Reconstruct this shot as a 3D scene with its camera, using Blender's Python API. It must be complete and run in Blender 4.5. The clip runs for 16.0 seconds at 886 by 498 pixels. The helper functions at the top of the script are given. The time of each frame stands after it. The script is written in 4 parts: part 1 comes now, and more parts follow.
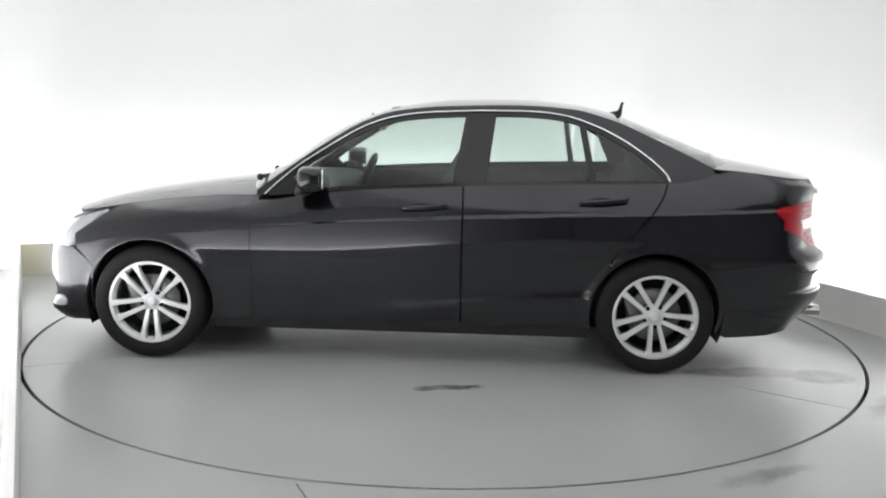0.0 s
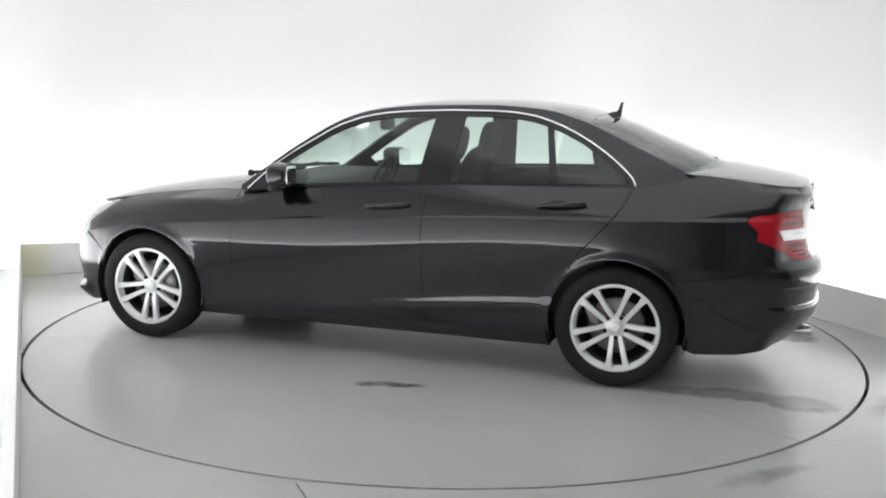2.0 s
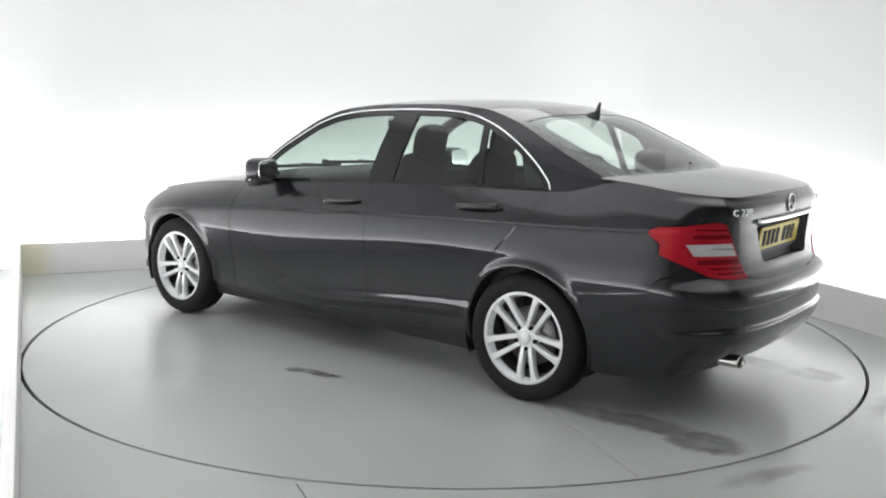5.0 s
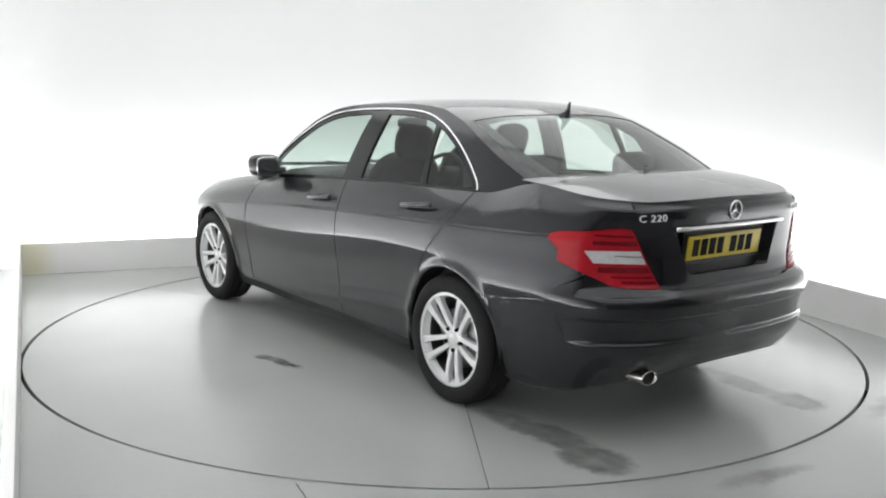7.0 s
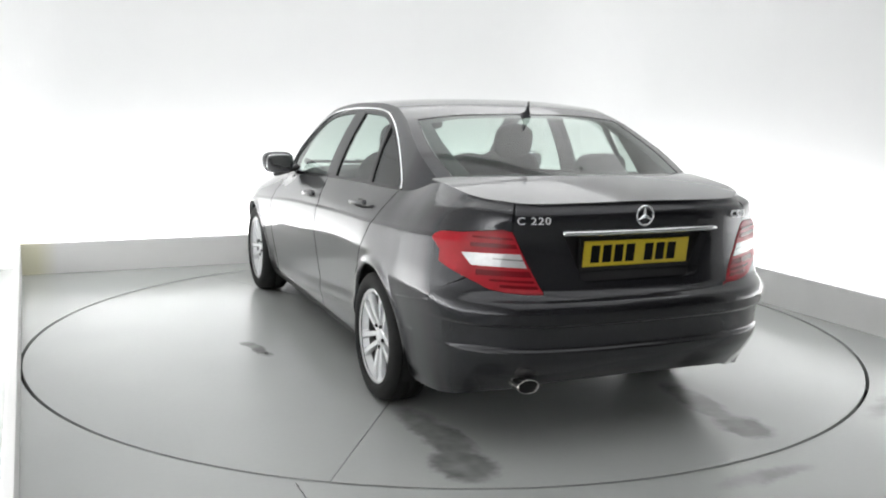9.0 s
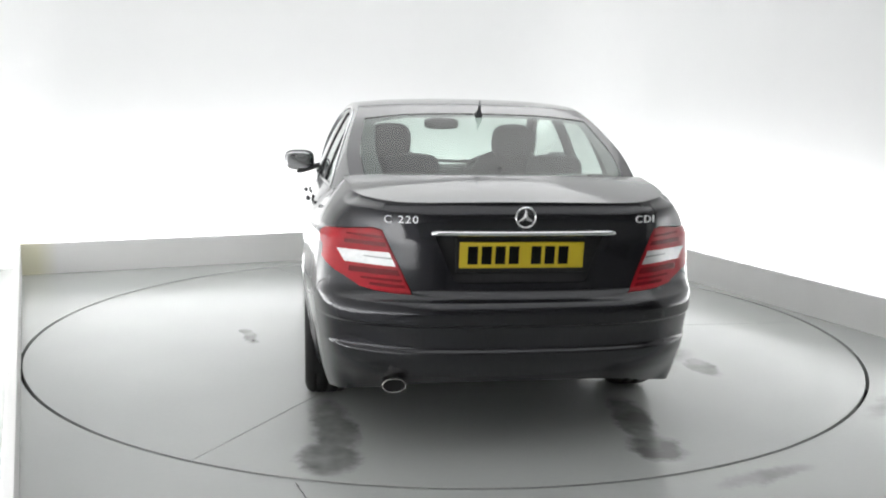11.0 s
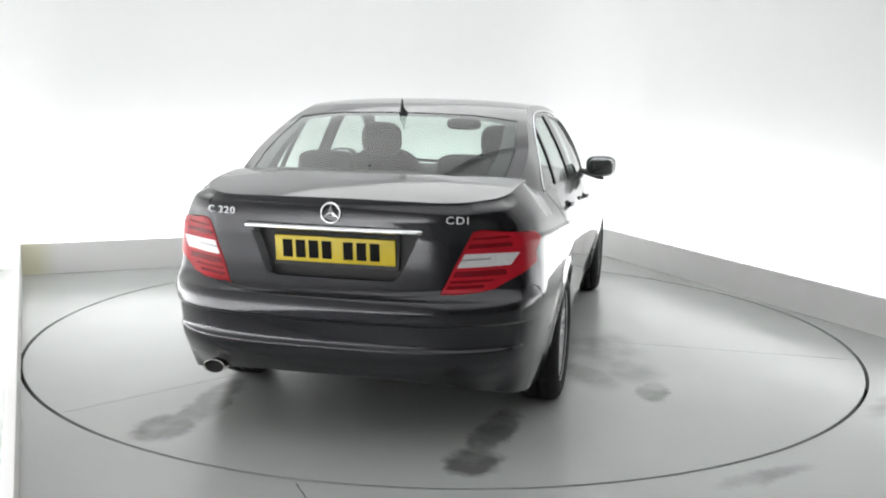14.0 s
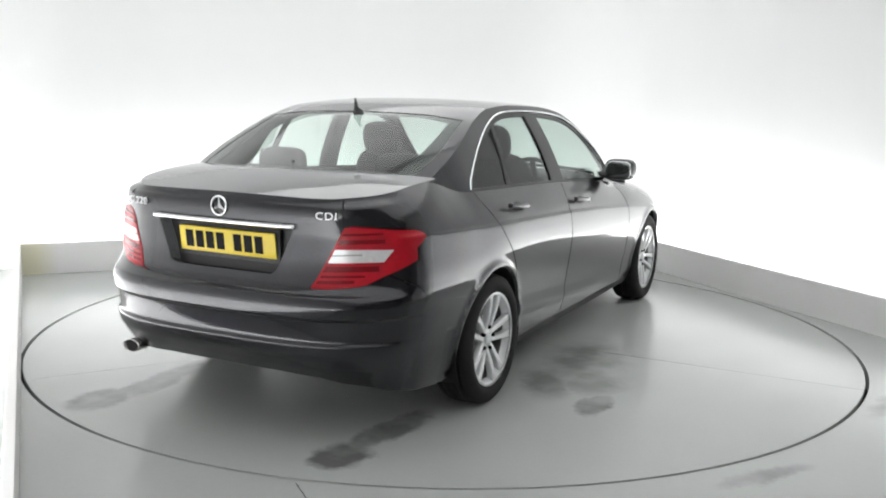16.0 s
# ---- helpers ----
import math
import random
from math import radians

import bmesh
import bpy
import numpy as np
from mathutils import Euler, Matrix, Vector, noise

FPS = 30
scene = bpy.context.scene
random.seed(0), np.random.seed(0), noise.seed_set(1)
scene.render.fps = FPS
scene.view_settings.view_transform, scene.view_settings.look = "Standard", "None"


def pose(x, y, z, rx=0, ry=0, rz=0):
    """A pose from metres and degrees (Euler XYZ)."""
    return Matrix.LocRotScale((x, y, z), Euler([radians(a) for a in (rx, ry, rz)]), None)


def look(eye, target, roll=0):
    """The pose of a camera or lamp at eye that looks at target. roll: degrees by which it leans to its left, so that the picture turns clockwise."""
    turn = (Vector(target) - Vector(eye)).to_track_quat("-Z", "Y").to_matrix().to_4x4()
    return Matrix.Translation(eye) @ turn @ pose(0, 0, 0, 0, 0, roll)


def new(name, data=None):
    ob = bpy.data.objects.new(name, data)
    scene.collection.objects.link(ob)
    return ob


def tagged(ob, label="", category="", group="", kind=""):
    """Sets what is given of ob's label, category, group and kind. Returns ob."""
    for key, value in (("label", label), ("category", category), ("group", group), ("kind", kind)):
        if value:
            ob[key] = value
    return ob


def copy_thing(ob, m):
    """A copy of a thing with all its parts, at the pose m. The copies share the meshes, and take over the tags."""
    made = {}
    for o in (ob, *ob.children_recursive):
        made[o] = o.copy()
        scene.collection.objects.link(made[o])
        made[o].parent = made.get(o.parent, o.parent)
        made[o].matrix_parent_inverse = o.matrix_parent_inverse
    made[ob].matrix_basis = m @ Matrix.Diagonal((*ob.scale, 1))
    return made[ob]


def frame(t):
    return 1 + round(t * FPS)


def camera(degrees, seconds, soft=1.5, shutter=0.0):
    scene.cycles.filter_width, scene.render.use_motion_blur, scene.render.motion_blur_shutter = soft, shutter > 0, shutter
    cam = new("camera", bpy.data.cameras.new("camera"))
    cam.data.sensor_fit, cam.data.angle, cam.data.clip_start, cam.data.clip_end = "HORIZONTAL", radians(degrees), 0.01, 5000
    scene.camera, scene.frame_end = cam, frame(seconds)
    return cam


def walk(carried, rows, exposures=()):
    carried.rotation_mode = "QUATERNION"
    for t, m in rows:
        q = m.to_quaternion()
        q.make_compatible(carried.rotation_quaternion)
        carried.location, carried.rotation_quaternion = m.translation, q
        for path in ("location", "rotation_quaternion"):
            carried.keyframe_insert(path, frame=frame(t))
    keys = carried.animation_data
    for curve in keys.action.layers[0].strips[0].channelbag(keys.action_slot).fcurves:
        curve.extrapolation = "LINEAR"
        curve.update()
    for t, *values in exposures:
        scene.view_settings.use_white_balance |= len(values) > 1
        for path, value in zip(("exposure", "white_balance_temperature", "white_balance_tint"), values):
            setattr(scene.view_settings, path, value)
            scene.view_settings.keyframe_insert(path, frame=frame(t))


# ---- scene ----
cam = camera(50.22, 16.0, soft=2.0)
EYE = (0.0, -5.8705, 1.485)
AIM = (EYE[0] - 0.002944, EYE[1] + 0.986607, EYE[2] - 0.163091)
walk(cam, [(0.0, look(EYE, AIM, 1.083)), (16.0, look(EYE, AIM, 1.083))],
     exposures=[(0.0, 0.0), (16.0, 0.0)])

# ------------------------------------------------------------------ world and lights
ROOM_TURN = 23.9                      # the room's long axis against the camera's
ROOM = pose(0, 0, 0, 0, 0, ROOM_TURN)
world = bpy.data.worlds.new("world")
scene.world = world
world.use_nodes = True
world.node_tree.nodes["Background"].inputs[0].default_value = (0.8, 0.9, 1.0, 1)
world.node_tree.nodes["Background"].inputs[1].default_value = 0.02


def area_lamp(name, m, sx, sy, power, colour=(1, 1, 1)):
    data = bpy.data.lights.new(name, "AREA")
    data.shape, data.size, data.size_y, data.energy, data.color = "RECTANGLE", sx, sy, power, colour
    ob = new(name, data)
    ob.matrix_world = m
    return ob


KERB_L, KERB_R, KERB_B, KERB_H = -2.47, 2.545, 2.66, 0.25
TROUGH = 0.52                         # depth of the light trough behind the kerb
WALL_L, WALL_R, WALL_B, WALL_F = KERB_L - TROUGH, KERB_R + TROUGH, KERB_B + TROUGH, -7.2
CEIL = 3.3
# one wide stretched diffuser over the turntable, its inner bay lit more strongly
area_lamp("ceiling_panel_lamp", ROOM @ pose(0.04, 1.50, CEIL - 0.09), 5.1, 2.95, 44, (0.99, 0.995, 1.0))
area_lamp("ceiling_panel_lamp", ROOM @ pose(0.04, -2.85, CEIL - 0.09), 4.6, 5.5, 55, (0.99, 0.995, 1.0))
# tubes hidden behind the kerb, washing the walls from below
area_lamp("trough_lamp", ROOM @ pose(0.0, KERB_B + 0.14, 0.12, 180 - 60, 0, 0), 4.6, 0.12, 66, (0.995, 0.995, 1.0))
area_lamp("trough_lamp", ROOM @ pose(KERB_R + 0.14, -0.4, 0.12, 0, 180 + 60, 0), 0.12, 5.6, 72, (0.995, 0.995, 1.0))
area_lamp("trough_lamp", ROOM @ pose(KERB_L - 0.14, -1.4, 0.12, 0, 180 - 60, 0), 0.12, 7.6, 120, (0.995, 0.995, 1.0))


# ------------------------------------------------------------------ materials
def material(name, colour, rough=0.5, metal=0.0, coat=0.0, coat_rough=0.03, spec=0.5):
    m = bpy.data.materials.new(name)
    m.use_nodes = True
    b = m.node_tree.nodes["Principled BSDF"]
    b.inputs["Base Color"].default_value = (*colour, 1)
    b.inputs["Roughness"].default_value = rough
    b.inputs["Metallic"].default_value = metal
    b.inputs["Coat Weight"].default_value = coat
    b.inputs["Coat Roughness"].default_value = coat_rough
    b.inputs["Specular IOR Level"].default_value = spec
    return m


def node(m, kind, **inputs):
    n = m.node_tree.nodes.new(kind)
    for k, val in inputs.items():
        n.inputs[k.replace("_", " ")].default_value = val
    return n


def link(m, a, b):
    m.node_tree.links.new(a, b)


def mottled(m, scale, a, b, rough=None, bump=0.0, fine=60.0, coords="Object", detail=6.0):
    """Two scales of colour change, and with bump a fine relief."""
    p = m.node_tree.nodes["Principled BSDF"]
    tc = node(m, "ShaderNodeTexCoord")
    n1 = node(m, "ShaderNodeTexNoise", Scale=scale, Detail=detail, Roughness=0.6)
    n2 = node(m, "ShaderNodeTexNoise", Scale=fine, Detail=4.0, Roughness=0.6)
    link(m, tc.outputs[coords], n1.inputs["Vector"]), link(m, tc.outputs[coords], n2.inputs["Vector"])
    mix = node(m, "ShaderNodeMath")
    mix.operation = "MULTIPLY_ADD"
    mix.inputs[1].default_value = 0.25
    link(m, n2.outputs["Fac"], mix.inputs[0]), link(m, n1.outputs["Fac"], mix.inputs[2])
    ramp = node(m, "ShaderNodeValToRGB")
    ramp.color_ramp.elements[0].position, ramp.color_ramp.elements[1].position = 0.25, 1.0
    ramp.color_ramp.elements[0].color, ramp.color_ramp.elements[1].color = (*a, 1), (*b, 1)
    link(m, mix.outputs[0], ramp.inputs[0]), link(m, ramp.outputs[0], p.inputs["Base Color"])
    if rough:
        r = node(m, "ShaderNodeMapRange", To_Min=rough[0], To_Max=rough[1], From_Min=0.15, From_Max=0.85)
        link(m, n1.outputs["Fac"], r.inputs["Value"]), link(m, r.outputs[0], p.inputs["Roughness"])
    if bump:
        bn = node(m, "ShaderNodeBump", Strength=bump, Distance=0.004)
        link(m, n2.outputs["Fac"], bn.inputs["Height"]), link(m, bn.outputs[0], p.inputs["Normal"])
    return ramp


M_WALL = material("white_wall_paint", (0.8, 0.8, 0.79), 0.6)
mottled(M_WALL, 1.1, (0.74, 0.745, 0.745), (0.78, 0.783, 0.78), bump=0.05)
M_KERB = material("kerb_paint", (0.62, 0.61, 0.58), 0.5)
mottled(M_KERB, 2.3, (0.75, 0.745, 0.735), (0.83, 0.825, 0.815), bump=0.1)
M_KERB_OLD = material("yellowed_kerb_paint", (0.7, 0.69, 0.66), 0.5)
old_ramp = mottled(M_KERB_OLD, 2.3, (0.75, 0.745, 0.735), (0.83, 0.825, 0.815), bump=0.1)
old_tc = node(M_KERB_OLD, "ShaderNodeTexCoord")
old_xyz = node(M_KERB_OLD, "ShaderNodeSeparateXYZ")
old_fall = node(M_KERB_OLD, "ShaderNodeMapRange", From_Min=-2.36, From_Max=-2.20, To_Min=0.75, To_Max=0.0)
old_mix = node(M_KERB_OLD, "ShaderNodeMix")
old_mix.data_type = "RGBA"
old_mix.inputs[7].default_value = (0.72, 0.69, 0.47, 1)
link(M_KERB_OLD, old_tc.outputs["Object"], old_xyz.inputs[0]), link(M_KERB_OLD, old_xyz.outputs["X"], old_fall.inputs["Value"])
link(M_KERB_OLD, old_fall.outputs[0], old_mix.inputs[0]), link(M_KERB_OLD, old_ramp.outputs[0], old_mix.inputs[6])
link(M_KERB_OLD, old_mix.outputs[2], M_KERB_OLD.node_tree.nodes["Principled BSDF"].inputs["Base Color"])
M_CEIL = material("ceiling_paint", (0.75, 0.75, 0.74), 0.8)
mottled(M_CEIL, 1.5, (0.72, 0.72, 0.71), (0.78, 0.78, 0.77))
# grey of the added unseen walls; its tone sets the car's reflections
M_DARK = material("unseen_surround_grey", (0.22, 0.22, 0.23), 0.85)
mottled(M_DARK, 1.5, (0.48, 0.48, 0.49), (0.56, 0.56, 0.57))
# near-black for gaps; also paints the shade of pit, bore and handle cups
M_SHADE = material("gap_shade_black", (0.006, 0.006, 0.006), 0.9)


def floor_material(name, patches):
    """Worn grey floor paint with a satin film; patches: dark damp marks (x, y, half length, half width, turn, strength)."""
    m = material(name, (0.4, 0.41, 0.4), 0.3)
    p = m.node_tree.nodes["Principled BSDF"]
    ramp = mottled(m, 0.7, (0.395, 0.41, 0.40), (0.46, 0.473, 0.46), rough=(0.17, 0.30), bump=0.02, fine=40, detail=2.0)
    tc = node(m, "ShaderNodeTexCoord")
    warp = node(m, "ShaderNodeTexNoise", Scale=4.5, Detail=6.0, Roughness=0.7)
    link(m, tc.outputs["Object"], warp.inputs["Vector"])
    push = node(m, "ShaderNodeVectorMath")
    push.operation = "SCALE"
    push.inputs["Scale"].default_value = 0.2
    centred = node(m, "ShaderNodeVectorMath")
    centred.operation = "SUBTRACT"
    centred.inputs[1].default_value = (0.5, 0.5, 0.5)
    link(m, warp.outputs["Color"], centred.inputs[0]), link(m, centred.outputs[0], push.inputs[0])
    moved = node(m, "ShaderNodeVectorMath")
    moved.operation = "ADD"
    link(m, tc.outputs["Object"], moved.inputs[0]), link(m, push.outputs[0], moved.inputs[1])
    total = None
    for x, y, a, b, turn, k in patches:
        mp = node(m, "ShaderNodeMapping")
        mp.vector_type = "TEXTURE"
        mp.inputs["Location"].default_value = (x, y, 0)
        mp.inputs["Rotation"].default_value = (0, 0, radians(turn))
        mp.inputs["Scale"].default_value = (a, b, 50)
        link(m, moved.outputs[0], mp.inputs["Vector"])
        ln = node(m, "ShaderNodeVectorMath")
        ln.operation = "LENGTH"
        link(m, mp.outputs[0], ln.inputs[0])
        fall = node(m, "ShaderNodeMapRange", From_Min=0.62 if k > 0.6 else 0.35, From_Max=1.08 if k > 0.6 else 1.2, To_Min=k, To_Max=0.0)
        fall.interpolation_type = "SMOOTHSTEP"
        link(m, ln.outputs["Value"], fall.inputs["Value"])
        if total is None:
            total = fall.outputs[0]
        else:
            mx = node(m, "ShaderNodeMath")
            mx.operation = "MAXIMUM"
            link(m, total, mx.inputs[0]), link(m, fall.outputs[0], mx.inputs[1])
            total = mx.outputs[0]
    if total:
        break_up = node(m, "ShaderNodeTexNoise", Scale=3.5, Detail=3.0, Roughness=0.55)
        link(m, tc.outputs["Object"], break_up.inputs["Vector"])
        br = node(m, "ShaderNodeMapRange", From_Min=0.35, From_Max=0.58, To_Min=0.45, To_Max=1.0)
        link(m, break_up.outputs["Fac"], br.inputs["Value"])
        fac = node(m, "ShaderNodeMath")
        fac.operation = "MULTIPLY"
        link(m, total, fac.inputs[0]), link(m, br.outputs[0], fac.inputs[1])
        mixc = node(m, "ShaderNodeMix")
        mixc.data_type = "RGBA"
        mixc.inputs[7].default_value = (0.07, 0.07, 0.068, 1)
        link(m, fac.outputs[0], mixc.inputs[0]), link(m, ramp.outputs[0], mixc.inputs[6])
        link(m, mixc.outputs[2], p.inputs["Base Color"])
    return m


# damp marks and seams of the turntable, in its own plan
DISC_PATCHES = [(-0.08, 1.22, 0.20, 0.05, 12, 1.0),
                (-1.72, 0.76, 0.42, 0.11, 5, 0.72), (-2.08, 0.79, 0.20, 0.15, 0, 0.78),
                (-1.75, -0.62, 0.36, 0.10, -8, 0.72), (-2.12, -0.60, 0.17, 0.14, 10, 0.78),
                (-0.75, -0.98, 0.32, 0.14, 25, 0.6), (-0.28, -1.04, 0.58, 0.26, 12, 0.6), (-0.95, -1.32, 0.20, 0.09, 0, 0.7),
                (-0.60, -1.15, 0.30, 0.20, 30, 0.5)]
SEAMS = [(27, 147), (147, 269.7), (269.7, 387)]
M_FLOOR = floor_material("grey_floor_paint", [(1.75, -2.05, 0.55, 0.10, 20, 0.6), (1.95, -2.35, 0.5, 0.08, 15, 0.5), (0.25, -2.62, 0.25, 0.07, 5, 0.5)])
M_DISC = floor_material("grey_turntable_paint", DISC_PATCHES)

M_PAINT = material("charcoal_metallic_paint", (0.02, 0.02, 0.023), 0.33, 0.9, 1.0, 0.055, 0.3)
M_PAINT.node_tree.nodes["Principled BSDF"].inputs["Coat IOR"].default_value = 1.56
pp = M_PAINT.node_tree.nodes["Principled BSDF"]
flake = node(M_PAINT, "ShaderNodeTexNoise", Scale=900.0, Detail=1.0)
tcf = node(M_PAINT, "ShaderNodeTexCoord")
fr = node(M_PAINT, "ShaderNodeValToRGB")
fr.color_ramp.elements[0].position, fr.color_ramp.elements[1].position = 0.45, 0.75
fr.color_ramp.elements[0].color, fr.color_ramp.elements[1].color = (0.009, 0.0094, 0.0122, 1), (0.026, 0.027, 0.034, 1)
link(M_PAINT, tcf.outputs["Object"], flake.inputs["Vector"]), link(M_PAINT, flake.outputs["Fac"], fr.inputs[0]), link(M_PAINT, fr.outputs[0], pp.inputs["Base Color"])
M_GLOSS = material("gloss_black_trim", (0.008, 0.008, 0.009), 0.12)
M_PLASTIC = material("black_plastic", (0.014, 0.014, 0.015), 0.5)
mottled(M_PLASTIC, 8, (0.011, 0.011, 0.012), (0.02, 0.02, 0.021), bump=0.1, fine=300)
M_RUBBER = material("tyre_rubber", (0.014, 0.014, 0.014), 0.75, spec=0.25)
mottled(M_RUBBER, 14, (0.009, 0.009, 0.009), (0.018, 0.018, 0.0175), bump=0.1, fine=160)
M_CHROME = material("chrome", (0.82, 0.83, 0.84), 0.08, 1.0)
M_ALLOY = material("silver_alloy", (0.66, 0.67, 0.68), 0.28, 0.2, 0.8)
mottled(M_ALLOY, 12, (0.78, 0.79, 0.80), (0.88, 0.89, 0.90), fine=200)
M_STEEL = material("brake_disc_steel", (0.25, 0.25, 0.26), 0.4, 0.9)
mottled(M_STEEL, 20, (0.18, 0.175, 0.17), (0.3, 0.3, 0.31), fine=120)
M_CLOTH = material("dark_seat_cloth", (0.02, 0.02, 0.022), 0.85)
mottled(M_CLOTH, 10, (0.016, 0.016, 0.018), (0.03, 0.03, 0.032), bump=0.05, fine=120)
M_RED = material("red_lamp_lens", (0.52, 0.012, 0.025), 0.28, 0.0, 0.08, 0.03, 0.3)
mottled(M_RED, 16, (0.30, 0.003, 0.010), (0.46, 0.008, 0.020), fine=90)
M_RED_DEEP = material("deep_red_lamp_lens", (0.16, 0.003, 0.008), 0.2, 0.0, 0.2, 0.03, 0.3)
M_CLEAR = material("clear_lamp_lens", (0.74, 0.74, 0.74), 0.15, 0.2, 1.0)
mottled(M_CLEAR, 60, (0.55, 0.55, 0.56), (0.82, 0.82, 0.82), fine=200)
M_HEAD = material("headlamp_lens", (0.5, 0.52, 0.54), 0.08, 0.6, 1.0)
M_YELLOW = material("yellow_plate", (0.72, 0.50, 0.02), 0.35)
mottled(M_YELLOW, 9, (0.62, 0.47, 0.02), (0.70, 0.54, 0.035), fine=150)
M_BLACK = material("black_print", (0.006, 0.006, 0.006), 0.6, spec=0.1)
M_EXH = material("exhaust_steel", (0.55, 0.54, 0.52), 0.16, 1.0)


def glass_material(name, tint, rough=0.0):
    m = bpy.data.materials.new(name)
    m.use_nodes = True
    nt = m.node_tree
    nt.nodes.clear()
    out = node(m, "ShaderNodeOutputMaterial")
    tr = node(m, "ShaderNodeBsdfTransparent", Color=(*tint, 1))
    gl = node(m, "ShaderNodeBsdfGlossy", Color=(1, 1, 1, 1), Roughness=0.02)
    lw = node(m, "ShaderNodeLayerWeight", Blend=0.5)
    p5 = node(m, "ShaderNodeMath")
    p5.operation = "POWER"
    p5.inputs[1].default_value = 5.0
    fz = node(m, "ShaderNodeMapRange", To_Min=0.055, To_Max=1.0)
    mx = node(m, "ShaderNodeMixShader")
    link(m, lw.outputs["Facing"], p5.inputs[0]), link(m, p5.outputs[0], fz.inputs["Value"])
    link(m, fz.outputs[0], mx.inputs[0]), link(m, tr.outputs[0], mx.inputs[1]), link(m, gl.outputs[0], mx.inputs[2])
    link(m, mx.outputs[0], out.inputs[0])
    return m


M_GLASS = glass_material("green_tinted_glass", (0.70, 0.78, 0.74))


# ------------------------------------------------------------------ mesh helpers
def part(name, bm, mat, parent=None, label="", smooth=True):
    """Links a bmesh as one mesh object under a thing or part."""
    me = bpy.data.meshes.new(name)
    bm.to_mesh(me)
    bm.free()
    me.materials.append(mat)
    for f in me.polygons:
        f.use_smooth = smooth
    ob = new(name, me)
    ob.parent = parent
    if label:
        tagged(ob, label)
    return ob


def box_bm(x0, x1, y0, y1, z0, z1, bevel=0.0, seg=2):
    bm = bmesh.new()
    bmesh.ops.create_cube(bm, size=1)
    for vtx in bm.verts:
        vtx.co = Vector((x0 + (vtx.co.x + 0.5) * (x1 - x0), y0 + (vtx.co.y + 0.5) * (y1 - y0), z0 + (vtx.co.z + 0.5) * (z1 - z0)))
    if bevel:
        bmesh.ops.bevel(bm, geom=bm.edges[:], offset=bevel, segments=seg, affect="EDGES", profile=0.6)
    return bm


def rounded_bm(sx, sy, sz, m, e=3.0, nu=28, nv=14):
    """A superellipsoid, for cushions, shells and housings."""
    bm = bmesh.new()

    def sp(a, k):
        return math.copysign(abs(a) ** k, a)
    rows = []
    for j in range(nv + 1):
        ph = -math.pi / 2 + math.pi * j / nv
        rows.append([bm.verts.new(m @ Vector((sx * sp(math.cos(ph), 2 / e) * sp(math.cos(2 * math.pi * i / nu), 2 / e),
                                              sy * sp(math.cos(ph), 2 / e) * sp(math.sin(2 * math.pi * i / nu), 2 / e),
                                              sz * sp(math.sin(ph), 2 / e)))) for i in range(nu)])
    for j in range(nv):
        for i in range(nu):
            bm.faces.new((rows[j][i], rows[j][(i + 1) % nu], rows[j + 1][(i + 1) % nu], rows[j + 1][i]))
    bmesh.ops.remove_doubles(bm, verts=bm.verts[:], dist=1e-5)
    return bm


def lathe_bm(profile, n=48, closed=False):
    """Turns (radius, y) points about the y axis."""
    bm = bmesh.new()
    rings = [[bm.verts.new((r * math.cos(2 * math.pi * i / n), y, r * math.sin(2 * math.pi * i / n))) for i in range(n)] for r, y in profile]
    pairs = list(zip(rings, rings[1:])) + ([(rings[-1], rings[0])] if closed else [])
    for a, b in pairs:
        for i in range(n):
            bm.faces.new((a[i], a[(i + 1) % n], b[(i + 1) % n], b[i]))
    bmesh.ops.remove_doubles(bm, verts=bm.verts[:], dist=1e-6)
    bmesh.ops.recalc_face_normals(bm, faces=bm.faces[:])
    return bm


def tube_bm(points, radius, n=10, flat=1.0):
    """A round or flattened bar along points."""
    bm = bmesh.new()
    pts = [Vector(q) for q in points]
    rings = []
    for i, q in enumerate(pts):
        d = (pts[min(i + 1, len(pts) - 1)] - pts[max(i - 1, 0)]).normalized()
        side = d.cross(Vector((0, 0, 1)))
        side = side.normalized() if side.length > 1e-4 else Vector((1, 0, 0))
        up = side.cross(d)
        rings.append([bm.verts.new(q + radius * (math.cos(2 * math.pi * k / n) * side * flat + math.sin(2 * math.pi * k / n) * up)) for k in range(n)])
    for a, b in zip(rings, rings[1:]):
        for k in range(n):
            bm.faces.new((a[k], a[(k + 1) % n], b[(k + 1) % n], b[k]))
    bm.faces.new(rings[0]), bm.faces.new(rings[-1])
    bmesh.ops.recalc_face_normals(bm, faces=bm.faces[:])
    return bm


def add_to(bm, other, m=None):
    me = bpy.data.meshes.new("tmp")
    if m is not None:
        other.transform(m)
    other.to_mesh(me)
    other.free()
    bm.from_mesh(me)
    bpy.data.meshes.remove(me)


# ------------------------------------------------------------------ the studio
def structure(name, bm, mat, label, category, m=ROOM, smooth=False):
    ob = part(name, bm, mat, None, "", smooth)
    ob.matrix_world = m
    return tagged(ob, label, category, "", "structure")


